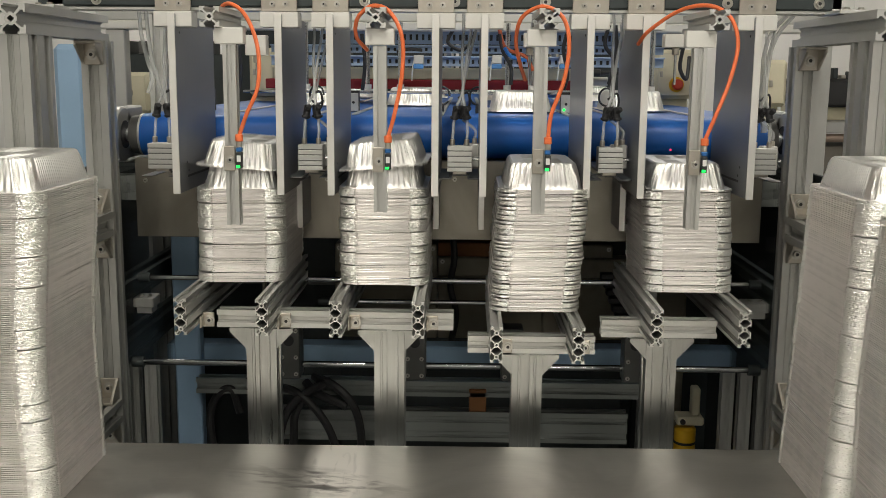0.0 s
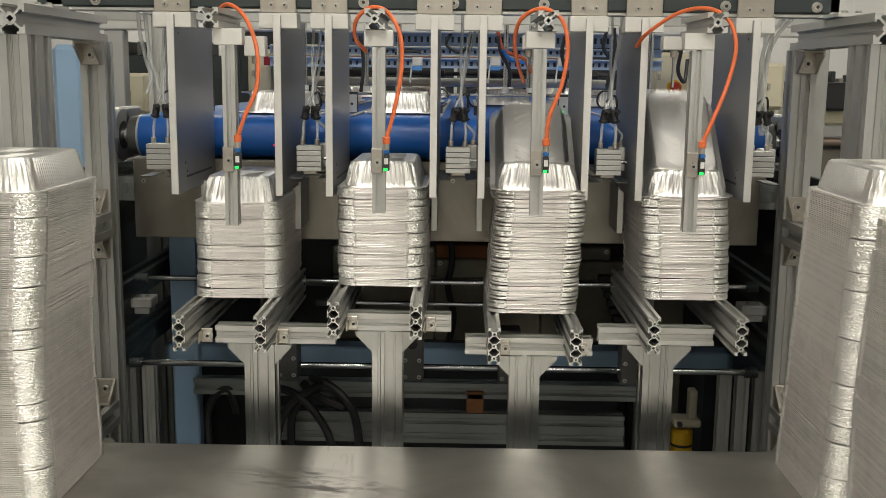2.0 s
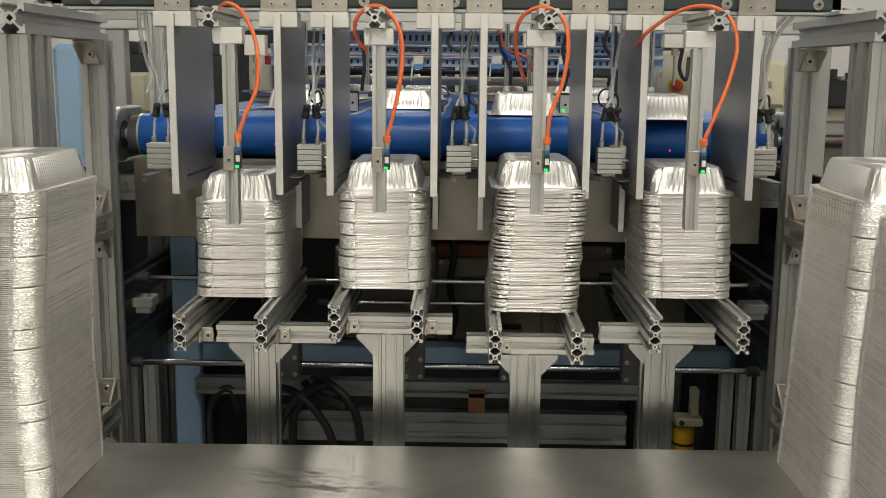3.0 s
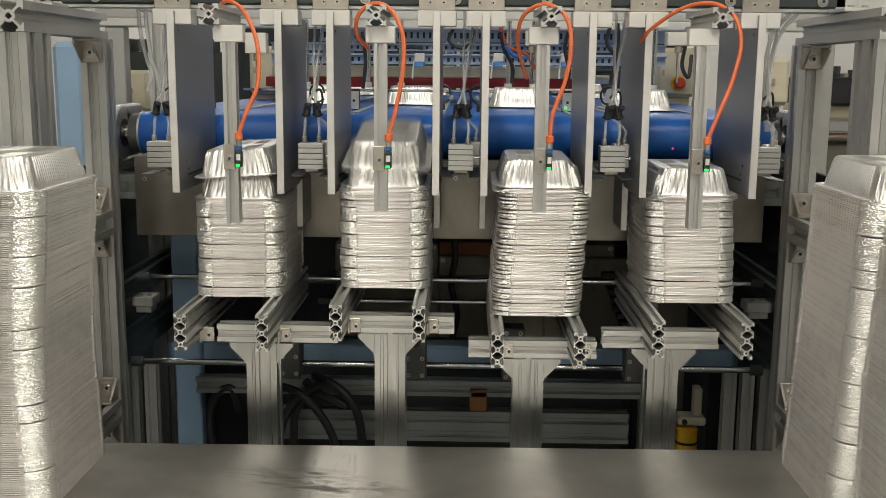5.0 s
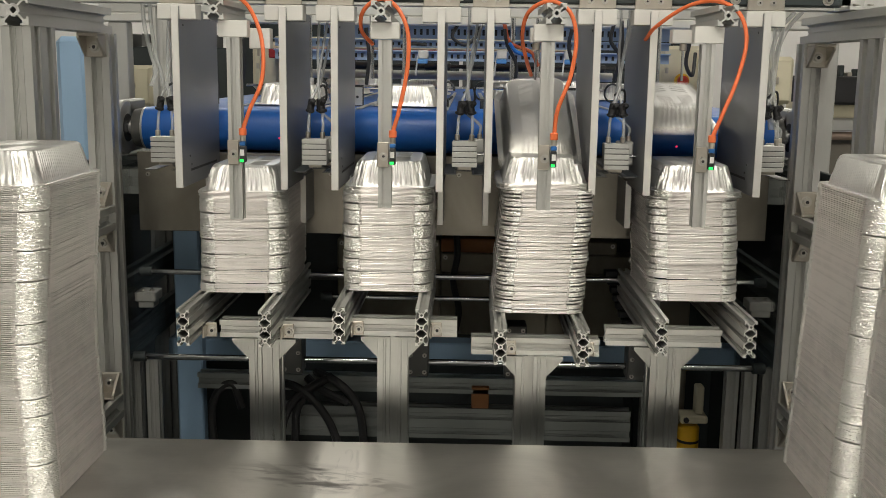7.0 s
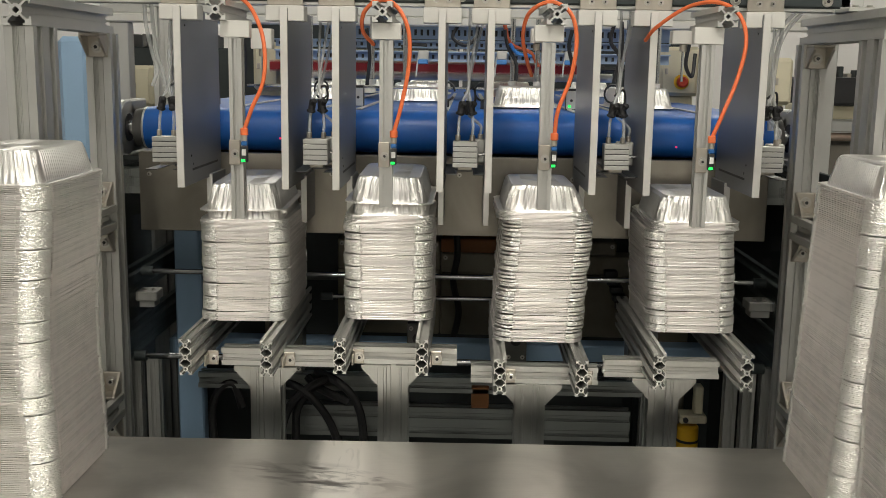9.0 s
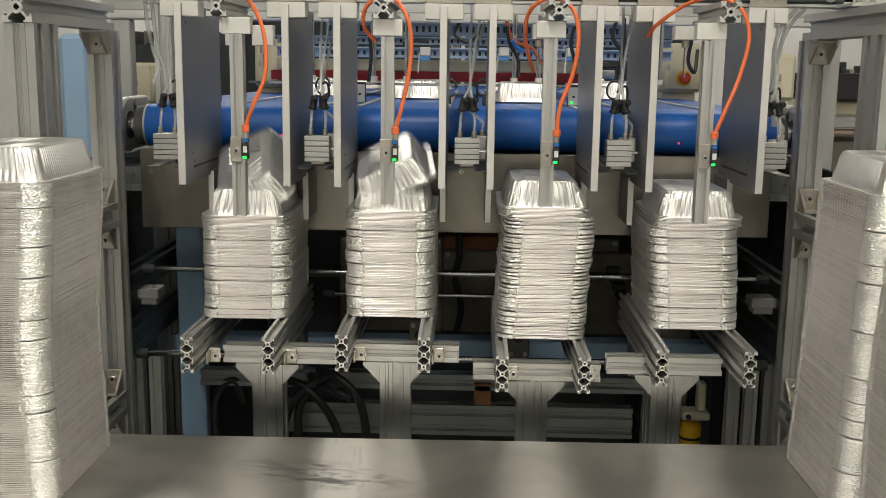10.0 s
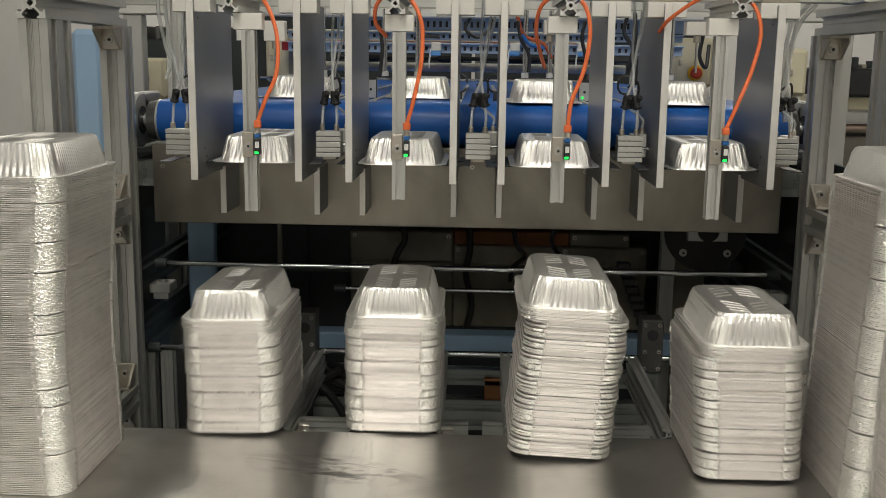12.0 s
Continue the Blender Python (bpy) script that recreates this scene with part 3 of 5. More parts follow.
# ---- sensor arms, hanging posts and cables ----
ARMS = [(-0.385, -0.360, 1.204), (-0.136, -0.131, 1.226), (0.123, 0.1135, 1.226), (0.374, 0.3515, 1.204)]
for i, (xa, xp, zb) in enumerate(ARMS):
    sa = thing("sensor_mount", pose(xa, 1.54, 1.521), "slotted aluminium bracket bar with a hanging post and sensor", "sensor mount", "sensor mounts")
    part("arm", slotted((0, 0, 0), 0.19, 0.030, 1, "y", "z"), [ALU, ALU_CUT], sa)
    part("clamp_block", box(xp - xa - 0.022, xp - xa + 0.022, 0.014, 0.034, -0.0400, -0.0155, 0.0009), BLOCK, sa)
    part("post", slotted((xp - xa, 0.024, zb - 1.521), 1.480 - zb, 0.020, 1, "z", "y"), [ALU, ALU_CUT], sa)
    br = part("sensor_bracket", box(xp - xa - 0.011, xp - xa + 0.0065, 0.009, 0.0125, -0.232, -0.194, 0.001), NICKEL, sa)
    screw(br, xp - xa - 0.001, 0.0088, -0.215, 0.0045)
    sx = xp - xa + 0.0125
    se = part("sensor_body", box(sx - 0.0045, sx + 0.0045, 0.006, 0.018, -0.228, -0.203, 0.0012), BLACK, sa)
    part("sensor_cap", box(sx - 0.0045, sx + 0.0045, 0.007, 0.017, -0.2025, -0.196, 0.0012), SENSOR_BLUE, sa)
    part("plug", rod((sx, 0.012, -0.1955), (sx, 0.012, -0.187), 0.0045, 12), NICKEL, sa, smooth=True)
    part("grip", rod((sx, 0.012, -0.1868), (sx, 0.012, -0.176), 0.0060, 12, bev=0.001), ORANGE, sa, smooth=True)
    part("marking", box(sx - 0.003, sx + 0.003, 0.0052, 0.0059, -0.2175, -0.208, 0), LABEL, se)
    part("led", box(sx - 0.004, sx + 0.002, 0.0048, 0.0058, -0.2270, -0.2232, 0.0003), GREEN_LED, se)
REAR_BLOCKS = {0: (0.0225, 0.0568, -0.0547, -0.022), 2: (-0.0294, -0.0093, -0.0386, -0.0125), 3: (-0.0525, -0.0125, -0.0369, -0.0065), }
for k, (x0, x1, z0, z1) in REAR_BLOCKS.items():
    xm = (x0 + x1) / 2
    sm = [o for o in scene.objects if o.name.startswith("sensor_mount")][k]
    part("rear_block", box(x0, x1, 0.14, 0.165, z0, min(z1, -0.0155), 0.0009), BLOCK, sm)
    part("thread_fitting", rod((xm, 0.15, z0 - 0.012), (xm, 0.15, z0 - 0.0003), 0.006, 12, bev=0.001), NICKEL, sm, smooth=True)
    part("thin_stem", rod((xm, 0.15, z0 - 0.06), (xm, 0.15, z0 - 0.0122), 0.0022, 10), CHROME, sm, smooth=True)
CABLES = [
    [(-0.3475, 1.552, 1.342), (-0.335, 1.55, 1.375), (-0.318, 1.56, 1.42), (-0.322, 1.58, 1.48), (-0.345, 1.60, 1.528), (-0.375, 1.62, 1.545), (-0.40, 1.66, 1.53), (-0.405, 1.70, 1.49)],
    [(-0.1185, 1.552, 1.342), (-0.108, 1.55, 1.38), (-0.097, 1.555, 1.44), (-0.098, 1.56, 1.495), (-0.118, 1.57, 1.532), (-0.145, 1.58, 1.540), (-0.168, 1.59, 1.522), (-0.172, 1.61, 1.495), (-0.158, 1.64, 1.475)],
    [(0.126, 1.552, 1.342), (0.130, 1.55, 1.38), (0.148, 1.555, 1.43), (0.155, 1.56, 1.485), (0.145, 1.57, 1.525), (0.115, 1.58, 1.541), (0.085, 1.60, 1.525), (0.078, 1.63, 1.49), (0.088, 1.68, 1.455), (0.10, 1.74, 1.43)],
    [(0.364, 1.552, 1.342), (0.378, 1.55, 1.38), (0.397, 1.555, 1.43), (0.408, 1.56, 1.485), (0.398, 1.57, 1.525), (0.372, 1.60, 1.545), (0.335, 1.64, 1.54), (0.295, 1.68, 1.51), (0.285, 1.72, 1.49)],
]
for c in CABLES:
    cb = thing("sensor_cable", pose(0, 0, 0), "bright orange sensor cable looping over the arm", "cable", "sensor cables")
    part("cord", hose(c, 0.0032), ORANGE, cb, smooth=True)

# ---- air cylinders with fingers and tubes ----
CYLS = [(-0.530, 1), (-0.268, 2), (-0.0095, 2), (0.2505, 2), (0.513, 1)]
for i, (x, nn) in enumerate(CYLS):
    ac = thing("air_cylinder", pose(x, 1.75, 1.272), "compact ribbed aluminium air cylinder with clear tubes", "cylinder", "air cylinders")
    bd = part("body", box(-0.021, 0.021, 0, 0.03, 0.0, 0.044, 0.0008), ALU, ac)
    for z0, z1 in ((0.0, 0.0070), (0.0086, 0.0158), (0.0172, 0.0258), (0.0274, 0.0348), (0.0364, 0.044)):
        part("rib", box(-0.0215, 0.0215, -0.0030, -0.0003, z0, z1, 0.0006), ALU, bd)
    # Thin dark sheet behind the ribs paints the shade in the grooves.
    part("groove_shade", box(-0.0205, 0.0205, -0.00025, -0.00005, 0.001, 0.043, 0), STEEL_DARK, bd)
    part("back_body", box(0.006, 0.034, 0.034, 0.06, 0.004, 0.046, 0.002), ALU, ac)
    part("piston_rod", rod((0.0215, 0.016, 0.022), (0.034, 0.016, 0.022), 0.003, 10), CHROME, ac, smooth=True)
    part("mount", box(-0.012, 0.012, 0.01, 0.2245, -0.006, -0.0005, 0.001), NICKEL, ac)
    part("finger_sheet", box(-0.034, -0.014, -0.004, 0.16, -0.0135, -0.012, 0.0005), STEEL_DARK, ac)
    part("finger_sheet", box(0.014, 0.034, -0.004, 0.16, -0.0135, -0.012, 0.0005), STEEL_DARK, ac)
    for k, dx in enumerate((-0.013, 0.012, 0.026)):
        yy = 0.045 if k == 2 else 0.015
        ft = part("fitting", rod((dx, yy, 0.0445), (dx, yy, 0.055), 0.0045, 12, bev=0.001), NICKEL, ac, smooth=True)
        fx = (-0.012, 0.010, 0.002)[k] + 0.002
        part("tube", hose([(dx, yy, 0.0552), (dx + 0.001, yy, 0.068), ((dx + fx) / 2, yy + 0.002, 0.080), (fx, yy + 0.003, 0.088)], 0.0026), TUBE, ac, smooth=True)
        sp = part("splitter", rod((fx, yy + 0.003, 0.088), (fx * 0.6, yy + 0.004, 0.112), 0.0062, 12, bev=0.0018), BLACK, ac, smooth=True)
        part("collar", rod((fx, yy + 0.003, 0.0895), (fx * 0.95, yy + 0.003, 0.094), 0.0078, 12, bev=0.001), BLACK, sp, smooth=True)
        part("branch", rod((fx * 0.8, yy + 0.003, 0.102), (fx * 0.8 + 0.006, yy - 0.006, 0.110), 0.0048, 10, bev=0.001), BLACK, sp, smooth=True)
        part("supply_tube", hose([(fx * 0.6, yy + 0.004, 0.112), (0.004, yy + 0.01, 0.14), (dx * 0.3 + 0.006, yy + 0.02, 0.19), (dx * 0.6 + 0.012, yy + 0.03, 0.255), (dx * 0.6 + 0.01, yy + 0.05, 0.30)], 0.0026), TUBE, ac, smooth=True)
    part("black_tube", hose([(-0.004, 0.03, 0.125), (0.012, 0.035, 0.135), (0.016, 0.04, 0.115), (0.008, 0.045, 0.10)], 0.002), BLACK, ac, smooth=True)
FINGERS = [-0.470, -0.330, -0.2065, -0.070, 0.0505, 0.184, 0.316, 0.457]
FINGER_OBS = []
for i, x in enumerate(FINGERS):
    fg = thing("support_finger", pose(x, 1.76, 1.2585), "thin dark steel finger that catches the tray rim", "finger", "support fingers")
    s = 1 if i % 2 == 0 else -1
    part("blade", box(-0.013, 0.013, 0, 0.17, 0, 0.002, 0.0006), DARK, fg)
    part("lug", box(*sorted((-s * 0.013, -s * 0.034)), 0.06, 0.09, -0.001, 0.003, 0.0005), STEEL_DARK, fg)
    FINGER_OBS.append((fg, x, s, i // 2))

# ---- rods ----
for z, y, x0, x1, r in ((1.027, 2.0, -0.648, 0.583, 0.0055), (0.849, 2.0, -0.668, 0.592, 0.0065), (0.955, 2.12, -0.30, 0.20, 0.005)):
    gr = thing("guide_rod", pose(0, y, z), "polished steel guide rod across the machine", "rod", "guide rods")
    part("bar", rod((x0, 0, 0), (x1, 0, 0), r, 18), CHROME, gr, smooth=True)
    for x in (x0, x1):
        part("end_collar", rod((x - 0.012, 0, 0), (x + 0.012, 0, 0), r * 1.7, 18), DARK, gr, smooth=True)

# ---- lifts ----
LIFTX = [(-0.457, -0.325, -0.346, -0.421, -0.218), (-0.206, -0.073, -0.126, -0.195, -0.019),
         (0.054, 0.186, 0.110, 0.010, 0.224), (0.310, 0.450, 0.338, 0.238, 0.430)]
LIFTS = []


def lift_post(x, y, z, length):
    """Square 52 mm extrusion: each face has a shallow middle channel with a slot in it and a fine line on either side."""
    h = 0.026
    face = [(-h, h), (-0.0160, h), (-0.0156, h - 0.0008), (-0.0150, h - 0.0008), (-0.0146, h), (-0.0116, h), (-0.0110, h - 0.0022), (-0.0045, h - 0.0022), (-0.0045, h - 0.009),
            (0.0045, h - 0.009), (0.0045, h - 0.0022), (0.0110, h - 0.0022), (0.0116, h), (0.0146, h), (0.0150, h - 0.0008), (0.0156, h - 0.0008), (0.0160, h)]
    ring = []
    for q in range(4):
        a = -math.pi / 2 * q
        ring += [(u * math.cos(a) - v * math.sin(a), u * math.sin(a) + v * math.cos(a)) for u, v in face]
    bm = bmesh.new()
    lo = [bm.verts.new((x + u, y + v, z)) for u, v in ring]
    hi = [bm.verts.new((x + u, y + v, z + length)) for u, v in ring]
    for i in range(len(ring)):
        k = (i + 1) % len(ring)
        bm.faces.new((lo[i], lo[k], hi[k], hi[i]))
    bm.faces.new(lo[::-1])
    bm.faces.new(hi)
    bmesh.ops.recalc_face_normals(bm, faces=bm.faces[:])
    return bm


for xa, xb, xp, xl, xr in LIFTX:
    lf = thing("stack_lift", pose(0, 0, 1.069), "slotted aluminium stack lift with two rails on a post", "lift", "stack lifts")
    for x in (xa, xb):
        part("rail", slotted((x, 1.58, -0.020), 0.42, 0.020, 3, "y", "z"), [ALU, ALU_CUT], lf)
        s = 1
        br = part("rail_bracket", box(x + 0.0105, x + 0.030, 1.6775, 1.681, -0.061, -0.036, 0.001), NICKEL, lf)
        part("web", box(x + 0.0105, x + 0.014, 1.655, 1.6773, -0.058, -0.038, 0.001), NICKEL, br)
        screw(br, x + 0.0225, 1.6773, -0.0485, 0.0058)
    part("cross_bar", slotted((xl - 0.002, 1.697, -0.047), xr - xl + 0.004, 0.030, 1, "x", "z"), [ALU, ALU_CUT], lf)
    part("post", lift_post(xp, 1.70, -0.83, 0.7675), ALU_STREAKED, lf)
    for s in (-1, 1):
        bm = bmesh.new()
        a = xp + s * 0.0263
        for y in (1.675, 1.725):
            for p in ((a, -0.0625), (a + s * 0.028, -0.0625), (a + s * 0.028, -0.068), (a, -0.098)):
                bm.verts.new((p[0], y, p[1]))
        bm.verts.ensure_lookup_table()
        v = bm.verts
        bm.faces.new(v[0:4]), bm.faces.new(v[4:8])
        for k in range(4):
            bm.faces.new((v[k], v[(k + 1) % 4], v[4 + (k + 1) % 4], v[4 + k]))
        bmesh.ops.recalc_face_normals(bm, faces=bm.faces[:])
        part("gusset", bm, ALU_STREAKED, lf)
    LIFTS.append(lf)

# ---- machine base behind the lifts ----
def bar_thing(name, label, category, bm, mat, group="", m=None):
    ob = thing(name, m or pose(0, 0, 0), label, category, group)
    part("bar", bm, mat, ob)
    return ob


bar_thing("rear_beam", "pale blue painted steel cross beam", "beam", box(-0.70, 0.64, 2.30, 2.36, 0.752, 0.806, 0.004), PALE_BLUE)
bar_thing("rear_beam", "slotted aluminium cross beam below the rods", "beam", slotted((-0.615, 2.25, 0.725), 1.02, 0.036, 1, "x", "z"), [ALU_DIM, ALU_CUT])
bar_thing("rear_beam", "wide slotted aluminium beam near the floor", "beam", slotted((-0.42, 2.25, 0.635), 0.80, 0.036, 2, "x", "z"), [ALU_DIM, ALU_CUT])
bar_thing("blue_upright", "pale blue painted square steel upright", "post", box(-0.6698, -0.6099, 2.26, 2.298, 0, 1.10, 0.004), PALE_BLUE, "blue uprights")
for x in (-0.7114, -0.6729, 0.5664, 0.6039, 0.6413):
    bar_thing("inner_post", "slotted aluminium upright inside the machine", "post", slotted((x, 2.1, 0), 0.822, 0.026, 1, "z", "y"), [ALU, ALU_CUT], "inner posts")
for x0 in (-0.62, 0.56):
    bar_thing("side_channel", "grey slotted side bar behind the frame", "bar", slotted((x0 - (0.10 if x0 < 0 else -0.03), 2.06, 1.205), 0.075, 0.05, 1, "x", "z"), [ALU_DIM, ALU_CUT], "side bars")
# Bed and skirts are added to keep hall light out of the interior.
bed = thing("light_block_bed", pose(0, 0, 0), "added dark bed and side skirts blocking light under the belt", "conveyor bed")
part("bed_plate", box(-0.74, 0.68, 2.06, 4.2, 1.245, 1.255, 0.001), DARK, bed)
part("light_block_skirt", box(-0.80, -0.79, 2.0, 2.74, 0.02, 1.24, 0.001), DARK, bed)
part("light_block_skirt", box(0.72, 0.73, 2.0, 2.74, 0.02, 1.24, 0.001), DARK, bed)
part("bed_leg", box(-0.79, -0.74, 4.0, 4.05, 0, 1.2445, 0.001), DARK, bed)
part("bed_leg", box(0.68, 0.719, 4.0, 4.05, 0, 1.2445, 0.001), DARK, bed)
bp = thing("blue_upright", pose(0, 0, 0), "pale blue painted steel machine upright with a chamfered top", "post", "blue uprights")
part("column", box(-0.9144, -0.8446, 2.25, 2.31, 0, 1.4968, 0.012), PALE_BLUE, bp)
# Dark see-through sheets and strips added for the shade beside the back posts.
gl = thing("shade_panel", pose(0, 0, 0), "added dark clear sheet standing for shade beside the frame", "guard panel", "guard panels")
part("pane", box(-0.690, -0.686, 1.90, 2.5, 0.3, 1.24, 0.0006), SHADE_TINT, gl)
part("edge_strip", box(-0.692, -0.684, 1.888, 1.8995, 0.0, 1.24, 0.001), DARK, gl)
gl = thing("shade_panel", pose(0, 0, 0), "added dark clear sheet standing for shade beside the frame", "guard panel", "guard panels")
part("pane", box(0.624, 0.628, 1.93, 2.5, 0.3, 1.24, 0.0006), SHADE_TINT, gl)
part("edge_strip", box(0.622, 0.630, 1.918, 1.9295, 0.0, 1.24, 0.001), DARK, gl)
for rx in (-0.3524, -0.0974, 0.3465, 0.0992):
    rbk = thing("rod_bearing", pose(rx, 1.975, 0.875), "dark grey bearing plate sliding on the guide rods", "bearing", "rod bearings")
    part("plate", box(-0.022, 0.022, 0, 0.05, -0.05, 0.06, 0.002), STEEL_DARK, rbk)
    for dx in (-0.014, 0.014):
        for dz in (-0.04, -0.005, 0.05):
            screw(rbk, dx, -0.0002, dz, 0.003)
    part("bush", rod((0, -0.0004, 0.03), (0, -0.004, 0.03), 0.011, 16), BLACK, rbk, smooth=True)
fl = thing("drive_flange", pose(0.5141, 2.3, 1.0636), "round black drive flange under an aluminium bearing bracket", "flange")
part("disc", rod((0, 0, 0), (0, 0.02, 0), 0.093, 36, bev=0.002), BLACK, fl, smooth=True)
part("bracket", box(-0.045, 0.045, -0.02, -0.0003, -0.02, 0.012, 0.002), ALU, fl)
part("hub", rod((0, -0.0203, 0.004), (0, -0.026, 0.004), 0.024, 24), BLACK, fl, smooth=True)
part("shaft", rod((0, 0.0202, 0), (0, 0.45, 0), 0.02, 16), DARK, fl, smooth=True)
for dx in (-0.05, 0.05):
    screw(fl, dx, -0.0003, -0.05, 0.006)
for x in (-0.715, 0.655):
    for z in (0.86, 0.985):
        sb = thing("side_beam", pose(x, 1.97, z), "slotted aluminium side beam in a shaded teal-grey, running back along the machine", "beam", "side beams")
        part("bar", slotted((0, 0, 0), 0.76, 0.045, 1, "y", "z"), [ALU_SHADED, ALU_CUT], sb)
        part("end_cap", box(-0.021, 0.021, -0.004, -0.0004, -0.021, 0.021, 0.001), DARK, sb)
# Dark backing added for the dim interior, reaching the bed to shut out light.
back = thing("dim_interior_backing", pose(0, 2.75, 0), "added dark backing for the dim machine interior", "panel")
for x0 in (-0.95, -0.475, 0.0, 0.475):
    part("panel", box(x0 + 0.0003, x0 + 0.4747, 0, 0.01, 0, 1.2445, 0.003), DARK, back)
for z in (0.35, 0.86, 1.06):
    part("stiffener", box(-0.94, 0.94, -0.02, -0.0005, z, z + 0.02, 0.002), STEEL_DARK, back)
hg = thing("drive_housing", pose(0, 2.68, 0), "cream drive housing of screwed panels in a shaded tone behind the rods", "housing")
for x0, x1, z0, z1 in ((-0.349, -0.072, 0.905, 0.986), (-0.070, 0.2155, 0.7265, 0.897), (-0.070, 0.2155, 0.8985, 0.9515), (0.2175, 0.4485, 0.7265, 0.897),
                       (0.2175, 0.4485, 0.8985, 0.9515), (0.2415, 0.40, 0.953, 0.989), (-0.349, -0.072, 0.7265, 0.903)):
    pn = part("panel", box(x0, x1, 0, 0.0695, z0, z1, 0.004), CREAM_SHADED, hg)
    for q in (x0 + 0.012, x1 - 0.012):
        screw(pn, q, -0.0002, z1 - 0.012, 0.004)
part("cover_strip", box(-0.070, 0.240, 0.004, 0.0695, 0.953, 0.990, 0.003), BROWN, hg, "red-brown cover strip")
part("plinth", box(-0.34, 0.44, 0.02, 0.0695, 0, 0.7263, 0.002), DARK, hg)
for k, pts in enumerate(([(-0.030, 2.655, 1.02), (-0.026, 2.652, 0.95), (-0.036, 2.65, 0.88), (-0.020, 2.652, 0.80), (-0.034, 2.655, 0.72)],
                         [(0.085, 2.655, 1.02), (0.098, 2.65, 0.96), (0.120, 2.65, 0.93), (0.090, 2.652, 0.90), (0.082, 2.655, 0.86)],
                         [(-0.21, 2.655, 1.02), (-0.20, 2.65, 0.97), (-0.22, 2.65, 0.93), (-0.235, 2.655, 0.88)],
                         [(0.205, 2.655, 1.02), (0.19, 2.65, 0.97), (0.225, 2.65, 0.92), (0.26, 2.652, 0.90)])):
    hs = thing("hanging_cable", pose(0, 0, 0), "black cable hanging in front of the shaded cream housing", "cable", "hanging cables")
    part("cord", hose(pts, 0.006 if k % 2 else 0.009), BLACK, hs, smooth=True)
bar_thing("inner_post", "slotted aluminium upright inside the machine", "post", slotted((0.466, 2.5, 0), 1.2445, 0.034, 1, "z", "y"), [ALU, ALU_CUT], "inner posts")
for x in (-0.772, -0.730):
    bar_thing("inner_post", "slotted aluminium upright inside the machine", "post", slotted((x, 2.5, 0), 1.2445, 0.036, 1, "z", "y"), [ALU, ALU_CUT], "inner posts")
bar_thing("cover_edge", "pale edge strip of an inner cover", "strip", box(-0.5116, -0.5017, 2.5, 2.52, 0, 1.2445, 0.002), CREAM_SHADED)
bar_thing("inner_cover", "cream cover plate in a shaded tone behind the drive flange", "cover", box(0.488, 0.5665, 2.52, 2.55, 0, 0.9722, 0.004), CREAM_SHADED)
CHAIN = thing("cable_chain", pose(0, 0, 0), "black plastic cable chain sloping down behind the rods", "cable chain")
for k in range(9):
    f = k / 8
    cx0, cy0, cz0 = 0.342 + 0.052 * f, 2.38 - 0.05 * f, 0.965 - 0.145 * f
    part("link", box(cx0 - 0.016, cx0 + 0.016, cy0 - 0.012, cy0 + 0.012, cz0 - 0.0085, cz0 + 0.0085, 0.003), BLACK, CHAIN)
for x0, x1, z0 in ((-0.692, -0.648, 0.9515), (0.580, 0.632, 0.956)):
    pd = thing("rod_support", pose(0, 2.05, z0), "bright aluminium support block bolted to the side beam", "block", "rod supports")
    part("block", box(x0, x1, 0, 0.05, 0, 0.020, 0.002), ALU_CUT, pd)
    part("rib", box(x0 + 0.006, x1 - 0.006, 0.006, 0.044, -0.014, -0.0003, 0.001), ALU, pd)
    for q in (0.3, 0.7):
        screw(pd, x0 + (x1 - x0) * q, 0.02, 0.0203, 0.004, (0, 0, 1))
cx = thing("carton_box", pose(0.035, 2.232, 0.6715), "small brown carton standing in the machine", "box")
part("carton", box(-0.02, 0.02, 0, 0.036, 0.0, 0.052, 0.002), BROWN, cx)
for k, pts in enumerate((
        [(-0.300, 2.20, 0.752), (-0.345, 2.17, 0.735), (-0.385, 2.16, 0.700), (-0.408, 2.16, 0.640), (-0.415, 2.16, 0.540)],
        [(-0.310, 2.21, 0.746), (-0.350, 2.18, 0.722), (-0.376, 2.17, 0.680), (-0.380, 2.17, 0.620), (-0.392, 2.17, 0.530)],
        [(-0.415, 2.20, 0.735), (-0.375, 2.17, 0.734), (-0.335, 2.16, 0.706), (-0.298, 2.16, 0.650), (-0.268, 2.16, 0.560)],
        [(-0.340, 2.22, 0.756), (-0.285, 2.18, 0.744), (-0.245, 2.17, 0.705), (-0.228, 2.17, 0.640), (-0.226, 2.17, 0.540)],
        [(-0.360, 2.22, 0.742), (-0.330, 2.20, 0.722), (-0.262, 2.19, 0.694)],
        [(-0.578, 2.24, 0.540), (-0.5865, 2.24, 0.6447), (-0.5676, 2.24, 0.6998), (-0.5343, 2.24, 0.7139), (-0.516, 2.24, 0.6595)],
    )):
    hs = thing("black_hose", pose(0, 0, 0), "thick black cable hose looped in the machine base", "hose", "black hoses")
    part("hose_body", hose(pts, 0.0095), BLACK, hs, smooth=True)
mt = thing("valve_unit", pose(0.505, 2.175, 0.60), "cream valve bracket over a yellow motor cap", "motor")
part("bracket", box(-0.024, 0.037, 0, 0.05, 0.0655, 0.0845, 0.004), CREAM, mt)
part("stem", box(0.010, 0.028, 0.01, 0.04, 0.085, 0.150, 0.003), CREAM, mt)
part("lug", rod((-0.012, -0.001, 0.076), (-0.012, -0.006, 0.076), 0.006, 12), BLACK, mt, smooth=True)
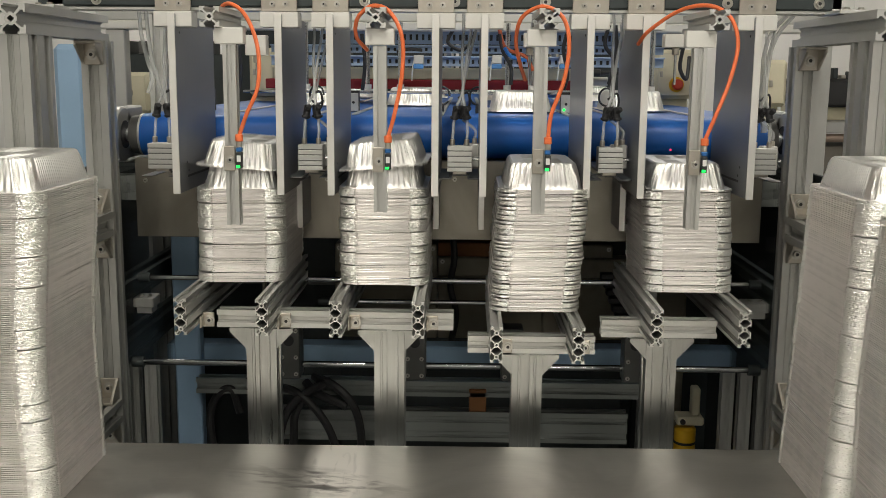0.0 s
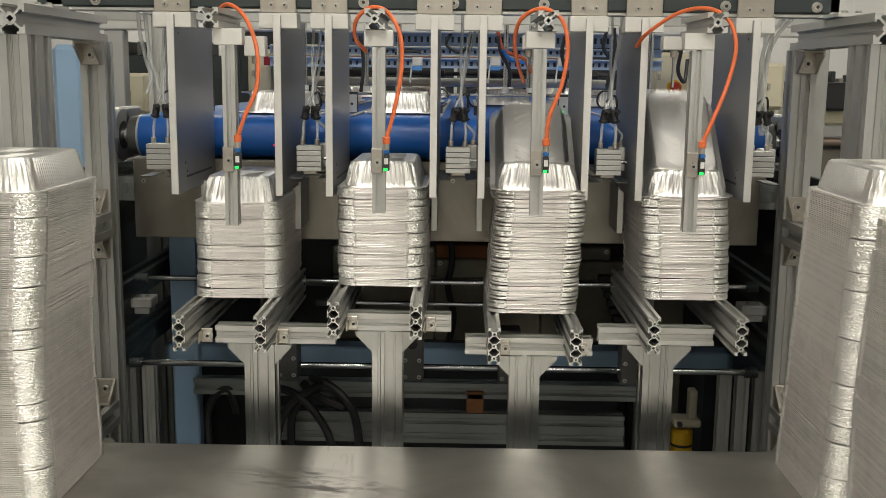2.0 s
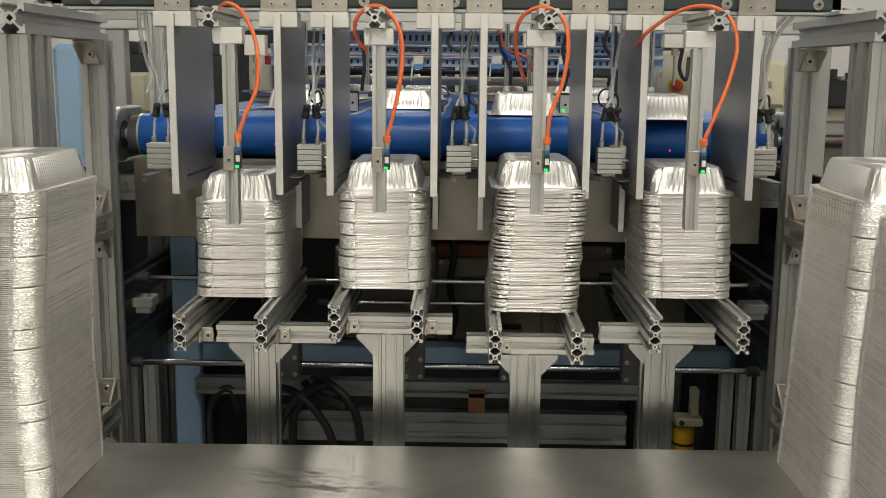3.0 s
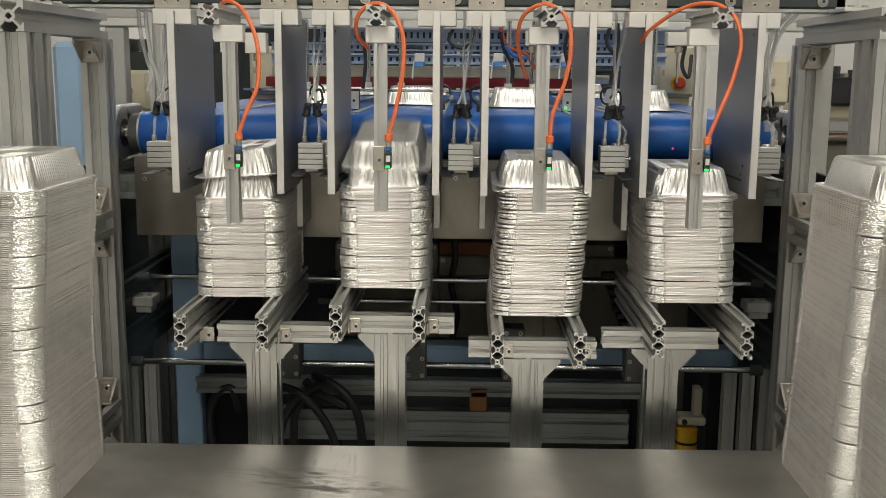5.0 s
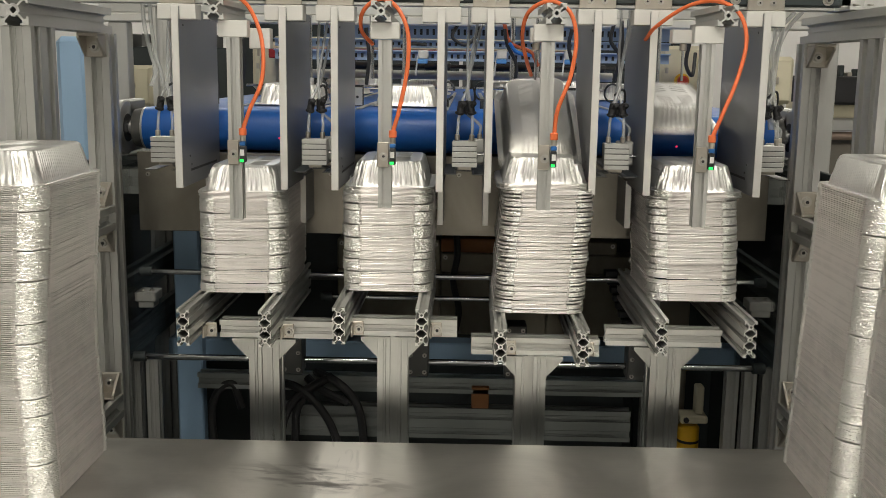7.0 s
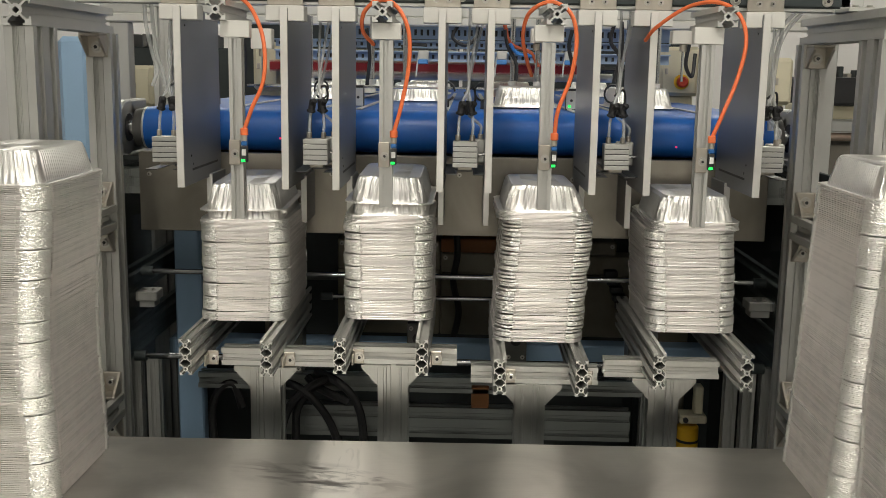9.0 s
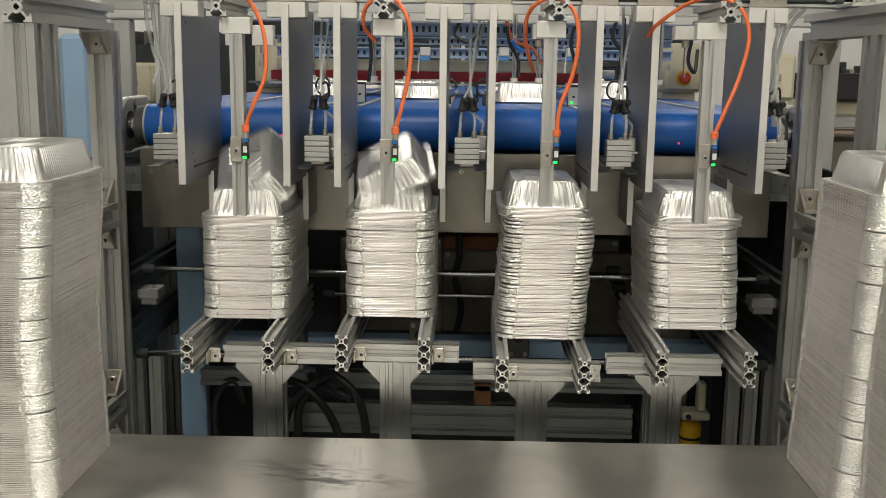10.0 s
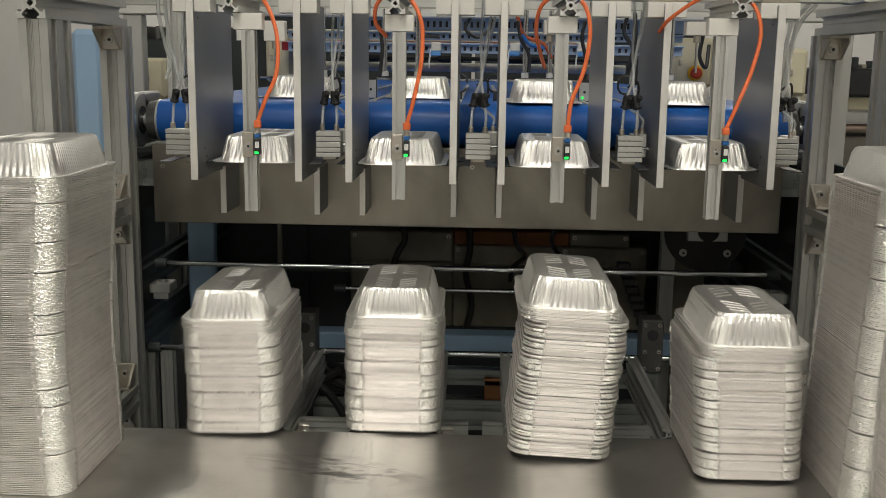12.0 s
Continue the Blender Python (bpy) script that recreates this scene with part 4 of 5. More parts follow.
part("stand", box(-0.015, 0.015, 0.01, 0.04, -0.6, -0.0305, 0.002), DARK, mt)
part("cap", rod((0, 0.025, -0.03), (0, 0.025, 0.0585), 0.024, 24, bev=0.006), YELLOW, mt, smooth=True)
part("band", rod((0, 0.025, 0.018), (0, 0.025, 0.024), 0.0246, 24), BLACK, mt, smooth=True)

# ---- rear machine: channels, cabinets, suction rods ----
def channel(x0, x1, z0, z1, y):
    pc = thing("perforated_channel", pose(0, y, z0), "pale blue perforated steel channel", "channel", "blue channels")
    h = z1 - z0
    part("web", box(x0, x1, 0, 0.003, 0, h, 0.001), CHANNEL, pc)
    part("top_flange", box(x0, x1, -0.02, -0.0002, h - 0.004, h, 0.001), CHANNEL, pc)
    n = int((x1 - x0 - 0.02) / 0.0165)
    for i in range(n):
        x = x0 + 0.012 + i * 0.0165
        part("slot", box(x - 0.0032, x + 0.0032, -0.0014, -0.0004, h * 0.26, h * 0.66, 0.0004), BLACK, pc)


channel(-0.3916, 0.5295, 1.5158, 1.5541, 2.75)
channel(-0.5131, 0.5143, 1.4911, 1.5115, 2.7)
channel(-0.5061, 0.5079, 1.4573, 1.4832, 2.66)
PRESS = thing("press_plate", pose(0, 2.85, 1.395), "dark red press plate under a cream head, moving up and down", "press")
part("red_plate", box(-0.5597, 0.3372, 0, 0.20, 0, 0.0264, 0.002), RED, PRESS)
part("head", box(-0.5432, 0.3206, 0.004, 0.20, 0.0269, 0.0589, 0.003), CREAM, PRESS)
for cx in (-0.35, -0.05, 0.25):
    part("guide_column", rod((cx, 0.1, 0.0594), (cx, 0.1, 0.32), 0.014, 16), CHROME, PRESS, smooth=True)
lb = thing("white_roller", pose(0, 3.2, 1.418), "grey-white feed roller across the press", "roller")
part("drum", rod((-0.5597, 0, 0), (0.4396, 0, 0), 0.0135, 20), BLOCK, lb, smooth=True)
db = thing("dark_shaft", pose(0, 3.15, 1.4446), "black drive shaft with thicker couplings across the press", "shaft")
part("shaft", rod((-0.45, 0, 0), (0.50, 0, 0), 0.006, 16), BLACK, db, smooth=True)
for x0, x1 in ((-0.40, -0.30), (-0.14, -0.06), (0.06, 0.17), (0.33, 0.41)):
    part("coupling", rod((x0, 0, 0), (x1, 0, 0), 0.0115, 20, bev=0.002), BLACK, db, smooth=True)
# Dark panels added in place of the unlit interior behind the press.
rh = thing("dim_press_backing", pose(0, 4.36, 0), "dark grey panels added for the dim interior behind the press", "housing")
for x0 in (-0.98, -0.50, 0.0, 0.46):
    part("panel", box(x0, x0 + 0.455, 0, 0.02, 0.02, 1.72, 0.004), DARK, rh)
for x0 in (-0.52, -0.03, 0.438):
    part("upright", box(x0, x0 + 0.04, -0.02, 0.03, 0, 1.74, 0.003), STEEL_DARK, rh)
sl = thing("side_rail", pose(0, 2.46, 1.3904), "thin bright steel rail over the belt", "rail")
part("strip", box(-0.5384, 0.3187, 0, 0.012, 0, 0.006, 0.001), CHROME, sl)
sp = thing("belt_side_post", pose(-0.5542, 2.2, 1.3565), "black slotted end post with a small sensor on the belt", "post", "belt side posts")
part("body", slotted((0, 0, 0), 0.045, 0.022, 1, "z", "y"), [BLACK, BLACK], sp)
part("face", box(-0.011, 0.0105, -0.0135, -0.0115, 0.002, 0.04, 0.0005), ALU, sp)
part("dot", rod((0, -0.0136, 0.02), (0, -0.015, 0.02), 0.003, 10), BLACK, sp, smooth=True)
sp = thing("belt_side_post", pose(-0.2409, 2.2, 1.3565), "black slotted end post with a small sensor on the belt", "post", "belt side posts")
part("body", slotted((0, 0, 0), 0.045, 0.022, 1, "z", "y"), [BLACK, BLACK], sp)
part("face", box(-0.011, 0.0105, -0.0135, -0.0115, 0.002, 0.04, 0.0005), ALU, sp)
part("dot", rod((0, -0.0136, 0.02), (0, -0.015, 0.02), 0.003, 10), BLACK, sp, smooth=True)
sp = thing("belt_side_post", pose(0.2139, 2.2, 1.3565), "black slotted end post with a small sensor on the belt", "post", "belt side posts")
part("body", slotted((0, 0, 0), 0.045, 0.022, 1, "z", "y"), [BLACK, BLACK], sp)
part("face", box(-0.011, 0.0105, -0.0135, -0.0115, 0.002, 0.04, 0.0005), ALU, sp)
part("led", rod((-0.004, -0.0136, 0.008), (-0.004, -0.015, 0.008), 0.003, 10), GREEN_LED, sp, smooth=True)
part("dot", rod((0, -0.0136, 0.02), (0, -0.015, 0.02), 0.003, 10), BLACK, sp, smooth=True)
vv = thing("valve_block", pose(-0.1213, 2.62, 1.4504), "small white and blue valve block on the channel", "valve", "valve blocks")
part("body", box(-0.013, 0.013, 0, 0.039, 0.012, 0.034, 0.002), BLOCK, vv)
part("cap", box(-0.014, 0.012, -0.002, 0.02, 0.0, 0.0118, 0.002), SENSOR_PALE, vv)
part("lead", hose([(-0.006, 0.01, 0.033), (-0.012, 0.005, 0.02), (-0.016, 0.002, -0.005), (-0.018, 0.0, -0.03)], 0.0022), LABEL, vv, smooth=True)
vv = thing("valve_block", pose(0.2507, 2.62, 1.4533), "small white and blue valve block on the channel", "valve", "valve blocks")
part("body", box(-0.013, 0.013, 0, 0.039, 0.012, 0.034, 0.002), BLOCK, vv)
part("cap", box(-0.014, 0.012, -0.002, 0.02, 0.0, 0.0118, 0.002), SENSOR_PALE, vv)
part("lead", hose([(-0.006, 0.01, 0.033), (-0.012, 0.005, 0.02), (-0.016, 0.002, -0.005), (-0.018, 0.0, -0.03)], 0.0022), LABEL, vv, smooth=True)
vv = thing("valve_block", pose(0.0786, 2.62, 1.452), "small white and blue valve block on the channel", "valve", "valve blocks")
part("body", box(-0.013, 0.013, 0, 0.039, 0.012, 0.034, 0.002), BLOCK, vv)
part("cap", box(-0.014, 0.012, -0.002, 0.02, 0.0, 0.0118, 0.002), SENSOR_PALE, vv)
part("lead", hose([(-0.006, 0.01, 0.033), (-0.012, 0.005, 0.02), (-0.016, 0.002, -0.005), (-0.018, 0.0, -0.03)], 0.0022), LABEL, vv, smooth=True)
cbk = thing("air_hose", pose(0, 0, 0), "thin black hose clipped along the press", "hose", "press hoses")
part("tube", hose([(-0.0344, 2.64, 1.549), (-0.0473, 2.64, 1.5179), (-0.014, 2.64, 1.4987), (0.0162, 2.64, 1.5249), (0.0211, 2.64, 1.549)], 0.0045), BLACK, cbk, smooth=True)
cbk = thing("air_hose", pose(0, 0, 0), "thin black hose clipped along the press", "hose", "press hoses")
part("tube", hose([(0.0769, 2.42, 1.5318), (0.0855, 2.4299999999999997, 1.4929), (0.1061, 2.44, 1.4539), (0.1069, 2.4499999999999997, 1.4146)], 0.0045), BLACK, cbk, smooth=True)
cbk = thing("air_hose", pose(0, 0, 0), "thin black hose clipped along the press", "hose", "press hoses")
part("tube", hose([(0.2338, 2.42, 1.5329), (0.2283, 2.4299999999999997, 1.494), (0.2404, 2.44, 1.4419), (0.2336, 2.4499999999999997, 1.4025)], 0.0045), BLACK, cbk, smooth=True)
cbk = thing("air_hose", pose(0, 0, 0), "thin black hose clipped along the press", "hose", "press hoses")
part("tube", hose([(0.3318, 2.42, 1.5529), (0.3255, 2.4299999999999997, 1.5077), (0.3507, 2.44, 1.4689), (0.3394, 2.4499999999999997, 1.4165)], 0.0045), BLACK, cbk, smooth=True)
cbk = thing("air_hose", pose(0, 0, 0), "thin black hose clipped along the press", "hose", "press hoses")
part("tube", hose([(0.3475, 2.42, 1.553), (0.3523, 2.4299999999999997, 1.4949), (0.3415, 2.44, 1.4296)], 0.0045), BLACK, cbk, smooth=True)
cbk = thing("air_hose", pose(0, 0, 0), "thin black hose clipped along the press", "hose", "press hoses")
part("tube", hose([(0.507, 2.42, 1.509), (0.5029, 2.4299999999999997, 1.457), (0.5213, 2.44, 1.431), (0.5279, 2.4499999999999997, 1.4832)], 0.0045), BLACK, cbk, smooth=True)
cbk = thing("air_hose", pose(0, 0, 0), "thin black hose clipped along the press", "hose", "press hoses")
part("tube", hose([(-0.2463, 2.42, 1.5295), (-0.24, 2.4299999999999997, 1.4644), (-0.2471, 2.44, 1.3985)], 0.0045), BLACK, cbk, smooth=True)
cbk = thing("air_hose", pose(0, 0, 0), "thin black hose clipped along the press", "hose", "press hoses")
part("tube", hose([(-0.18, 2.657, 1.4935), (-0.1467, 2.657, 1.5002), (-0.1135, 2.657, 1.4979)], 0.0045), BLACK, cbk, smooth=True)
cbk = thing("air_hose", pose(0, 0, 0), "thin dark orange hose hanging in the press", "hose", "press hoses")
part("tube", hose([(0.0754, 2.42, 1.5447), (0.092, 2.4299999999999997, 1.4995), (0.1387, 2.44, 1.4803), (0.1594, 2.4499999999999997, 1.4478)], 0.0045), ORANGE_DARK, cbk, smooth=True)
cbk = thing("air_hose", pose(0, 0, 0), "thin blue hose hanging in the press", "hose", "press hoses")
part("tube", hose([(0.0894, 2.42, 1.4994), (0.1056, 2.4299999999999997, 1.48), (0.1363, 2.44, 1.4725), (0.1495, 2.4499999999999997, 1.4752)], 0.0045), BLUEHOSE, cbk, smooth=True)
cbk = thing("air_hose", pose(0, 0, 0), "thin black hose clipped along the press", "hose", "press hoses")
part("tube", hose([(0.5463, 2.42, 1.5093), (0.5556, 2.4299999999999997, 1.4574), (0.549, 2.44, 1.4051)], 0.0045), BLACK, cbk, smooth=True)
cbk = thing("air_hose", pose(0, 0, 0), "thin black hose clipped along the press", "hose", "press hoses")
part("tube", hose([(-0.5374, 2.42, 1.5014), (-0.5348, 2.4299999999999997, 1.449), (-0.543, 2.44, 1.396)], 0.0045), BLACK, cbk, smooth=True)
cbk = thing("air_tube", pose(0, 0, 0), "clear air tube curving down from the beam", "tube", "clear tubes")
part("tube", hose([(-0.5727, 1.8, 1.5444), (-0.5705, 1.8, 1.5039), (-0.5606, 1.8, 1.4552), (-0.5536, 1.8, 1.4307), (-0.5629, 1.8, 1.4011)], 0.0038), TUBE, cbk, smooth=True)
cbk = thing("air_tube", pose(0, 0, 0), "clear air tube curving down from the beam", "tube", "clear tubes")
part("tube", hose([(-0.5608, 1.8, 1.5445), (-0.5585, 1.8, 1.5039), (-0.5526, 1.8, 1.4553), (-0.5455, 1.8, 1.4308), (-0.5397, 1.8, 1.4012)], 0.0038), TUBE, cbk, smooth=True)
cbk = thing("air_tube", pose(0, 0, 0), "clear air tube curving down from the beam", "tube", "clear tubes")
part("tube", hose([(0.5511, 1.8, 1.5423), (0.5269, 1.8, 1.5116), (0.5167, 1.8, 1.4731), (0.5144, 1.8, 1.4149), (0.5228, 1.8, 1.3413)], 0.0038), TUBE, cbk, smooth=True)
cbk = thing("air_tube", pose(0, 0, 0), "clear air tube curving down from the beam", "tube", "clear tubes")
part("tube", hose([(0.5637, 1.8, 1.5423), (0.5395, 1.8, 1.5117), (0.5248, 1.8, 1.4683), (0.5203, 1.8, 1.4149), (0.5268, 1.8, 1.3413)], 0.0038), TUBE, cbk, smooth=True)
for x0, x1, z0, z1, y, l in (
        (0.5294, 0.6427, 1.3739, 1.5101, 2.9, "cream machine cabinet with a screwed door"),
        (-1.0025, -0.9355, 1.3169, 1.4356, 3.0, "small cream cabinet with a steel latch"),
        (-0.626, -0.5477, 1.3708, 1.5074, 2.95, "plain cream painted press housing"),
        (0.7468, 0.8087, 1.3617, 1.4797, 2.6, "pale yellow electrical box beside the conveyor"),
    ):
    cb = thing("cabinet", pose(0, 0, 0), l, "cabinet")
    part("body", box(x0, x1, y, y + 0.25, z0, z1, 0.008), CREAM, cb)
    dr = part("door", box(x0 + 0.008, x1 - 0.008, y - 0.008, y - 0.0005, z0 + 0.008, z1 - 0.008, 0.003), CREAM, cb)
    part("latch", box(x0 + 0.014, x0 + 0.022, y - 0.014, y - 0.0082, (z0 + z1) / 2 - 0.008, (z0 + z1) / 2 + 0.008, 0.001), NICKEL, dr)
    part("stand", box(x0 + 0.01, x1 - 0.01, y + 0.03, y + 0.2, 1.2555 if z0 > 1.27 and -0.7 < x0 < 0.6 else 0.0, z0 - 0.0005, 0.003), CREAM, cb)
es = thing("emergency_stop", pose(0.5902, 2.8915, 1.4134), "red emergency stop button on a yellow ring", "button")
part("ring", rod((0, 0, 0), (0, -0.004, 0), 0.021, 24), YELLOW, es, smooth=True)
part("mushroom", rod((0, -0.0042, 0), (0, -0.03, 0), 0.015, 20, bev=0.005), RED_BUTTON, es, smooth=True)
for x in (-0.39, -0.24, -0.16, 0.10, 0.16, 0.40, 0.45):
    sr = thing("suction_rod", pose(x, 2.5, 1.40), "steel suction rod with a white tip", "rod", "suction rods")
    part("stem", rod((0, 0, 0.012), (0, 0, 0.16), 0.006, 12), CHROME, sr, smooth=True)
    part("tip", rod((0, 0, 0), (0, 0, 0.0118), 0.009, 12), BLOCK, sr, smooth=True)
ub = thing("upper_beam", pose(0, 2.62, 1.545), "white slotted beam above the press", "beam")
part("bar", box(-0.95, 0.95, 0, 0.05, 0, 0.022, 0.003), BLOCK, ub)
part("upper_rail", box(-0.95, 0.95, 0.01, 0.05, 0.0225, 0.06, 0.003), ALU, ub)
for x in (-0.9, 0.9):
    part("post", box(x - 0.025, x + 0.025, 0.005, 0.045, -1.545, -0.0005, 0.003), ALU, ub)
dk = thing("press_unit", pose(0, 3.0, 0), "black press unit with small steel fittings", "press")
part("body", box(1.0095, 1.1722, 0, 0.3, 1.351, 1.4322, 0.008), BLACK, dk)
for k in range(6):
    part("fitting", box(1.0095 + 0.01 + k * 0.024, 1.0095 + 0.024 + k * 0.024, 0.01, 0.05, 1.4322 + 0.0005, 1.4322 + 0.012 + 0.010 * (k % 3), 0.002), NICKEL if k % 2 else DARK, dk)
part("under_box", box(1.0095, 1.1722, 0.05, 0.3, 1.3118, 1.351 - 0.0005, 0.004), CREAM, dk)
part("rail", box(1.0095 - 0.1, 1.1722 + 0.1, -0.06, 0.3, 1.2784, 1.3118 - 0.0005, 0.003), ALU, dk)
part("pipe", rod((1.0095 - 0.1, -0.04, 1.2638), (1.1722 + 0.1, -0.04, 1.2638), 0.012, 20), COPPERY, dk, smooth=True)
part("base_box", box(1.0095 - 0.1, 1.1722 + 0.1, -0.02, 0.3, 0, 1.2407, 0.004), TAUPE, dk)
hx0, hx1 = -1.0411, -0.8734
hsn = thing("heat_sink", pose(0, 3.3, 0), "dark finned drive housing behind the frame", "drive")
for i in range(7):
    part("fin", box(hx0 - 0.06 + i * 0.045, hx0 - 0.045 + i * 0.045, 0, 0.1, 1.4945, 1.5356, 0.002), STEEL_DARK, hsn)
part("block", box(hx0 - 0.12, hx1 + 0.10, 0.005, 0.12, 0.0, 1.4945 - 0.0005, 0.004), DARK, hsn)
vp = thing("rear_upright", pose(-0.7036, 2.35, 1.2555), "grey slotted aluminium upright behind the plates", "post")
part("column", slotted((0, 0, 0), 0.3111, 0.040, 1, "z", "y"), [ALU, ALU_CUT], vp)
part("cap_bar", box(-0.04, 0.03, -0.021, 0.02, 0.3116, 0.3262, 0.002), ALU, vp)
for px, y in ((-0.0505, 2.2), (0.0248, 2.2), (-0.3223, 2.2), (0.3031, 2.2)):
    lp = thing("hose_loop", pose(px, y, 1.3917), "round black air hose loop beside the belt", "hose", "hose loops")
    part("ring", hose([(0.016 * math.cos(a), 0.004 * a, 0.019 * math.sin(a)) for a in [k * 0.7 for k in range(9)]], 0.0022, 8, 4), BLACK, lp, smooth=True)
    part("clip", box(-0.004, 0.004, -0.002, 0.006, -0.04, -0.0185, 0.001), BLACK, lp)

for px0, px1, y0 in ((-0.7134, -0.6664, 1.66), (0.5923, 0.6496, 1.66)):
    ec = thing("end_clamp", pose(0, 0, 1.5385), "bright steel clamp plate on the frame beam", "clamp", "end clamps")
    cp = part("plate", box(px0, px1, y0, y0 + 0.10, 0, 0.006, 0.001), ALU_CUT, ec)
    part("upright", box(px0 + 0.01, px1 - 0.01, y0 + 0.065, y0 + 0.10, 0.0062, 0.06, 0.001), ALU_CUT, ec)
    for q in (0.3, 0.7):
        screw(cp, px0 + (px1 - px0) * q, y0 + 0.02, 0.0062, 0.005, (0, 0, 1))

# ---- tall finished stacks on the table ----
TALL = [(-0.6365, 1.3915, 0.432, 11, 0.0, (0.010, 0), 0.0045), (0.5665, 1.405, 0.43, 12, 0.0, (0.02, 0.0), 0.0), (0.580, 1.160, 0.418, 13, 0.0, (0.01, 0), 0.003)]
for x, y, h, s, rz, lean, wv in TALL:
    tray_stack("finished_stack", pose(x, y, 0.8505, 0, 0, rz), h, 0.0027, s, "tall stack of nested silver foil trays on the steel table", "finished stacks", drift=0.0007, lean=lean, wave=wv, groups=(7, 28), tilted=0.25, tall=True)

# ---- stacks on the lifts and trays that fall on them ----
LANEX = [-0.390, -0.138, 0.1225, 0.3875]
HEIGHT = [0.161, 0.166, 0.208, 0.176]
YS = 1.715 + TL / 2
STACKS = []
for i in range(4):
    STACKS.append(tray_stack("tray_stack", pose(LANEX[i], YS, 1.079), HEIGHT[i], 0.0031, 20 + i, "growing stack of nested silver foil trays on lift rails", "growing stacks",
                             drift=0.0022, lean=((0.004, 0), (0, 0), (0.010, 0), (-0.004, 0))[i], groups=((4, 8), (3, 8), (2, 3), (3, 5))[i]))

# height of each lift's rail line, by time
LIFT_Z = [
    [(0, 1.069), (0.8, 1.069), (1.3, 1.0425), (8.0, 1.0425), (8.5, 0.9915), (10.55, 0.9915), (10.8, 0.955), (11.0, 0.906), (11.25, 0.848), (11.4, 0.845), (12, 0.845)],
    [(0, 1.068), (2.1, 1.068), (2.35, 1.0615), (5.6, 1.0615), (5.9, 1.050), (8.0, 1.050), (8.5, 0.999), (10.55, 0.999), (10.8, 0.963), (11.0, 0.915), (11.25, 0.848), (11.4, 0.845), (12, 0.845)],
    [(0, 1.029), (3.5, 1.029), (4.0, 1.021), (7.6, 1.021), (8.2, 0.970), (10.15, 0.970), (10.5, 0.905), (10.8, 0.850), (10.95, 0.845), (12, 0.845)],
    [(0, 1.060), (1.55, 1.060), (1.8, 1.0505), (3.8, 1.0505), (4.3, 1.041), (7.6, 1.041), (8.2, 0.985), (10.15, 0.985), (10.5, 0.920), (10.8, 0.852), (10.95, 0.845), (12, 0.845)],
]
PUSH = [
    [(0, 0), (11.6, -0.010), (11.7, -0.030), (11.8, -0.080), (11.9, -0.132), (12, -0.203)],
    [(0, -0.010), (11.65, -0.012), (11.8, -0.060), (11.9, -0.115), (12, -0.178)],
    [(0, -0.030), (11.2, -0.030), (11.35, -0.055), (11.5, -0.115), (11.6, -0.160), (11.7, -0.185), (11.8, -0.210), (11.9, -0.239), (12, -0.272)],
    [(0, 0), (11.2, 0), (11.3, -0.012), (11.5, -0.105), (11.6, -0.158), (11.7, -0.205), (11.8, -0.248), (11.9, -0.291), (12, -0.332)],
]
LEAN = [[(0, 0), (11.6, 0), (12, -1.2)], [(0, 0), (12, 0)], [(0, 0), (11.4, 0), (11.6, 1.8), (12, 2.6)], [(0, 0), (12, 0)]]
# moments when a tray tips over the roller
TIPS = [
    [-0.16, 1.01, 2.29, 3.57, 4.87, 6.15, 7.38, 8.74, 9.93, 11.03, 12.42],
    [-0.16, 1.12, 2.39, 3.64, 4.91, 6.15, 7.40, 8.78, 9.91, 11.15, 12.50],
    [0.53, 1.96, 3.26, 4.66, 5.67, 7.04, 8.25, 9.47, 10.60, 12.25],
    [0.69, 1.99, 3.18, 4.52, 5.75, 7.10, 8.30, 9.52, 11.08, 12.25],
]


def along(rows, t):
    for (a, va), (b, vb) in zip(rows, rows[1:]):
        if t <= b:
            return va + (vb - va) * max(0.0, (t - a) / (b - a))
    return rows[-1][1]


FALLING = []
for lane in range(4):
    n = 0
    for k, t0 in enumerate(TIPS[lane]):
        tr = new("foil_tray", TRAY_MESHES[(k + lane) % 3])
        tagged(tr, "shiny silver foil tray with fluted sides, upside down", "tray", "loose trays")
        FALLING.append((lane, k, t0, tr))


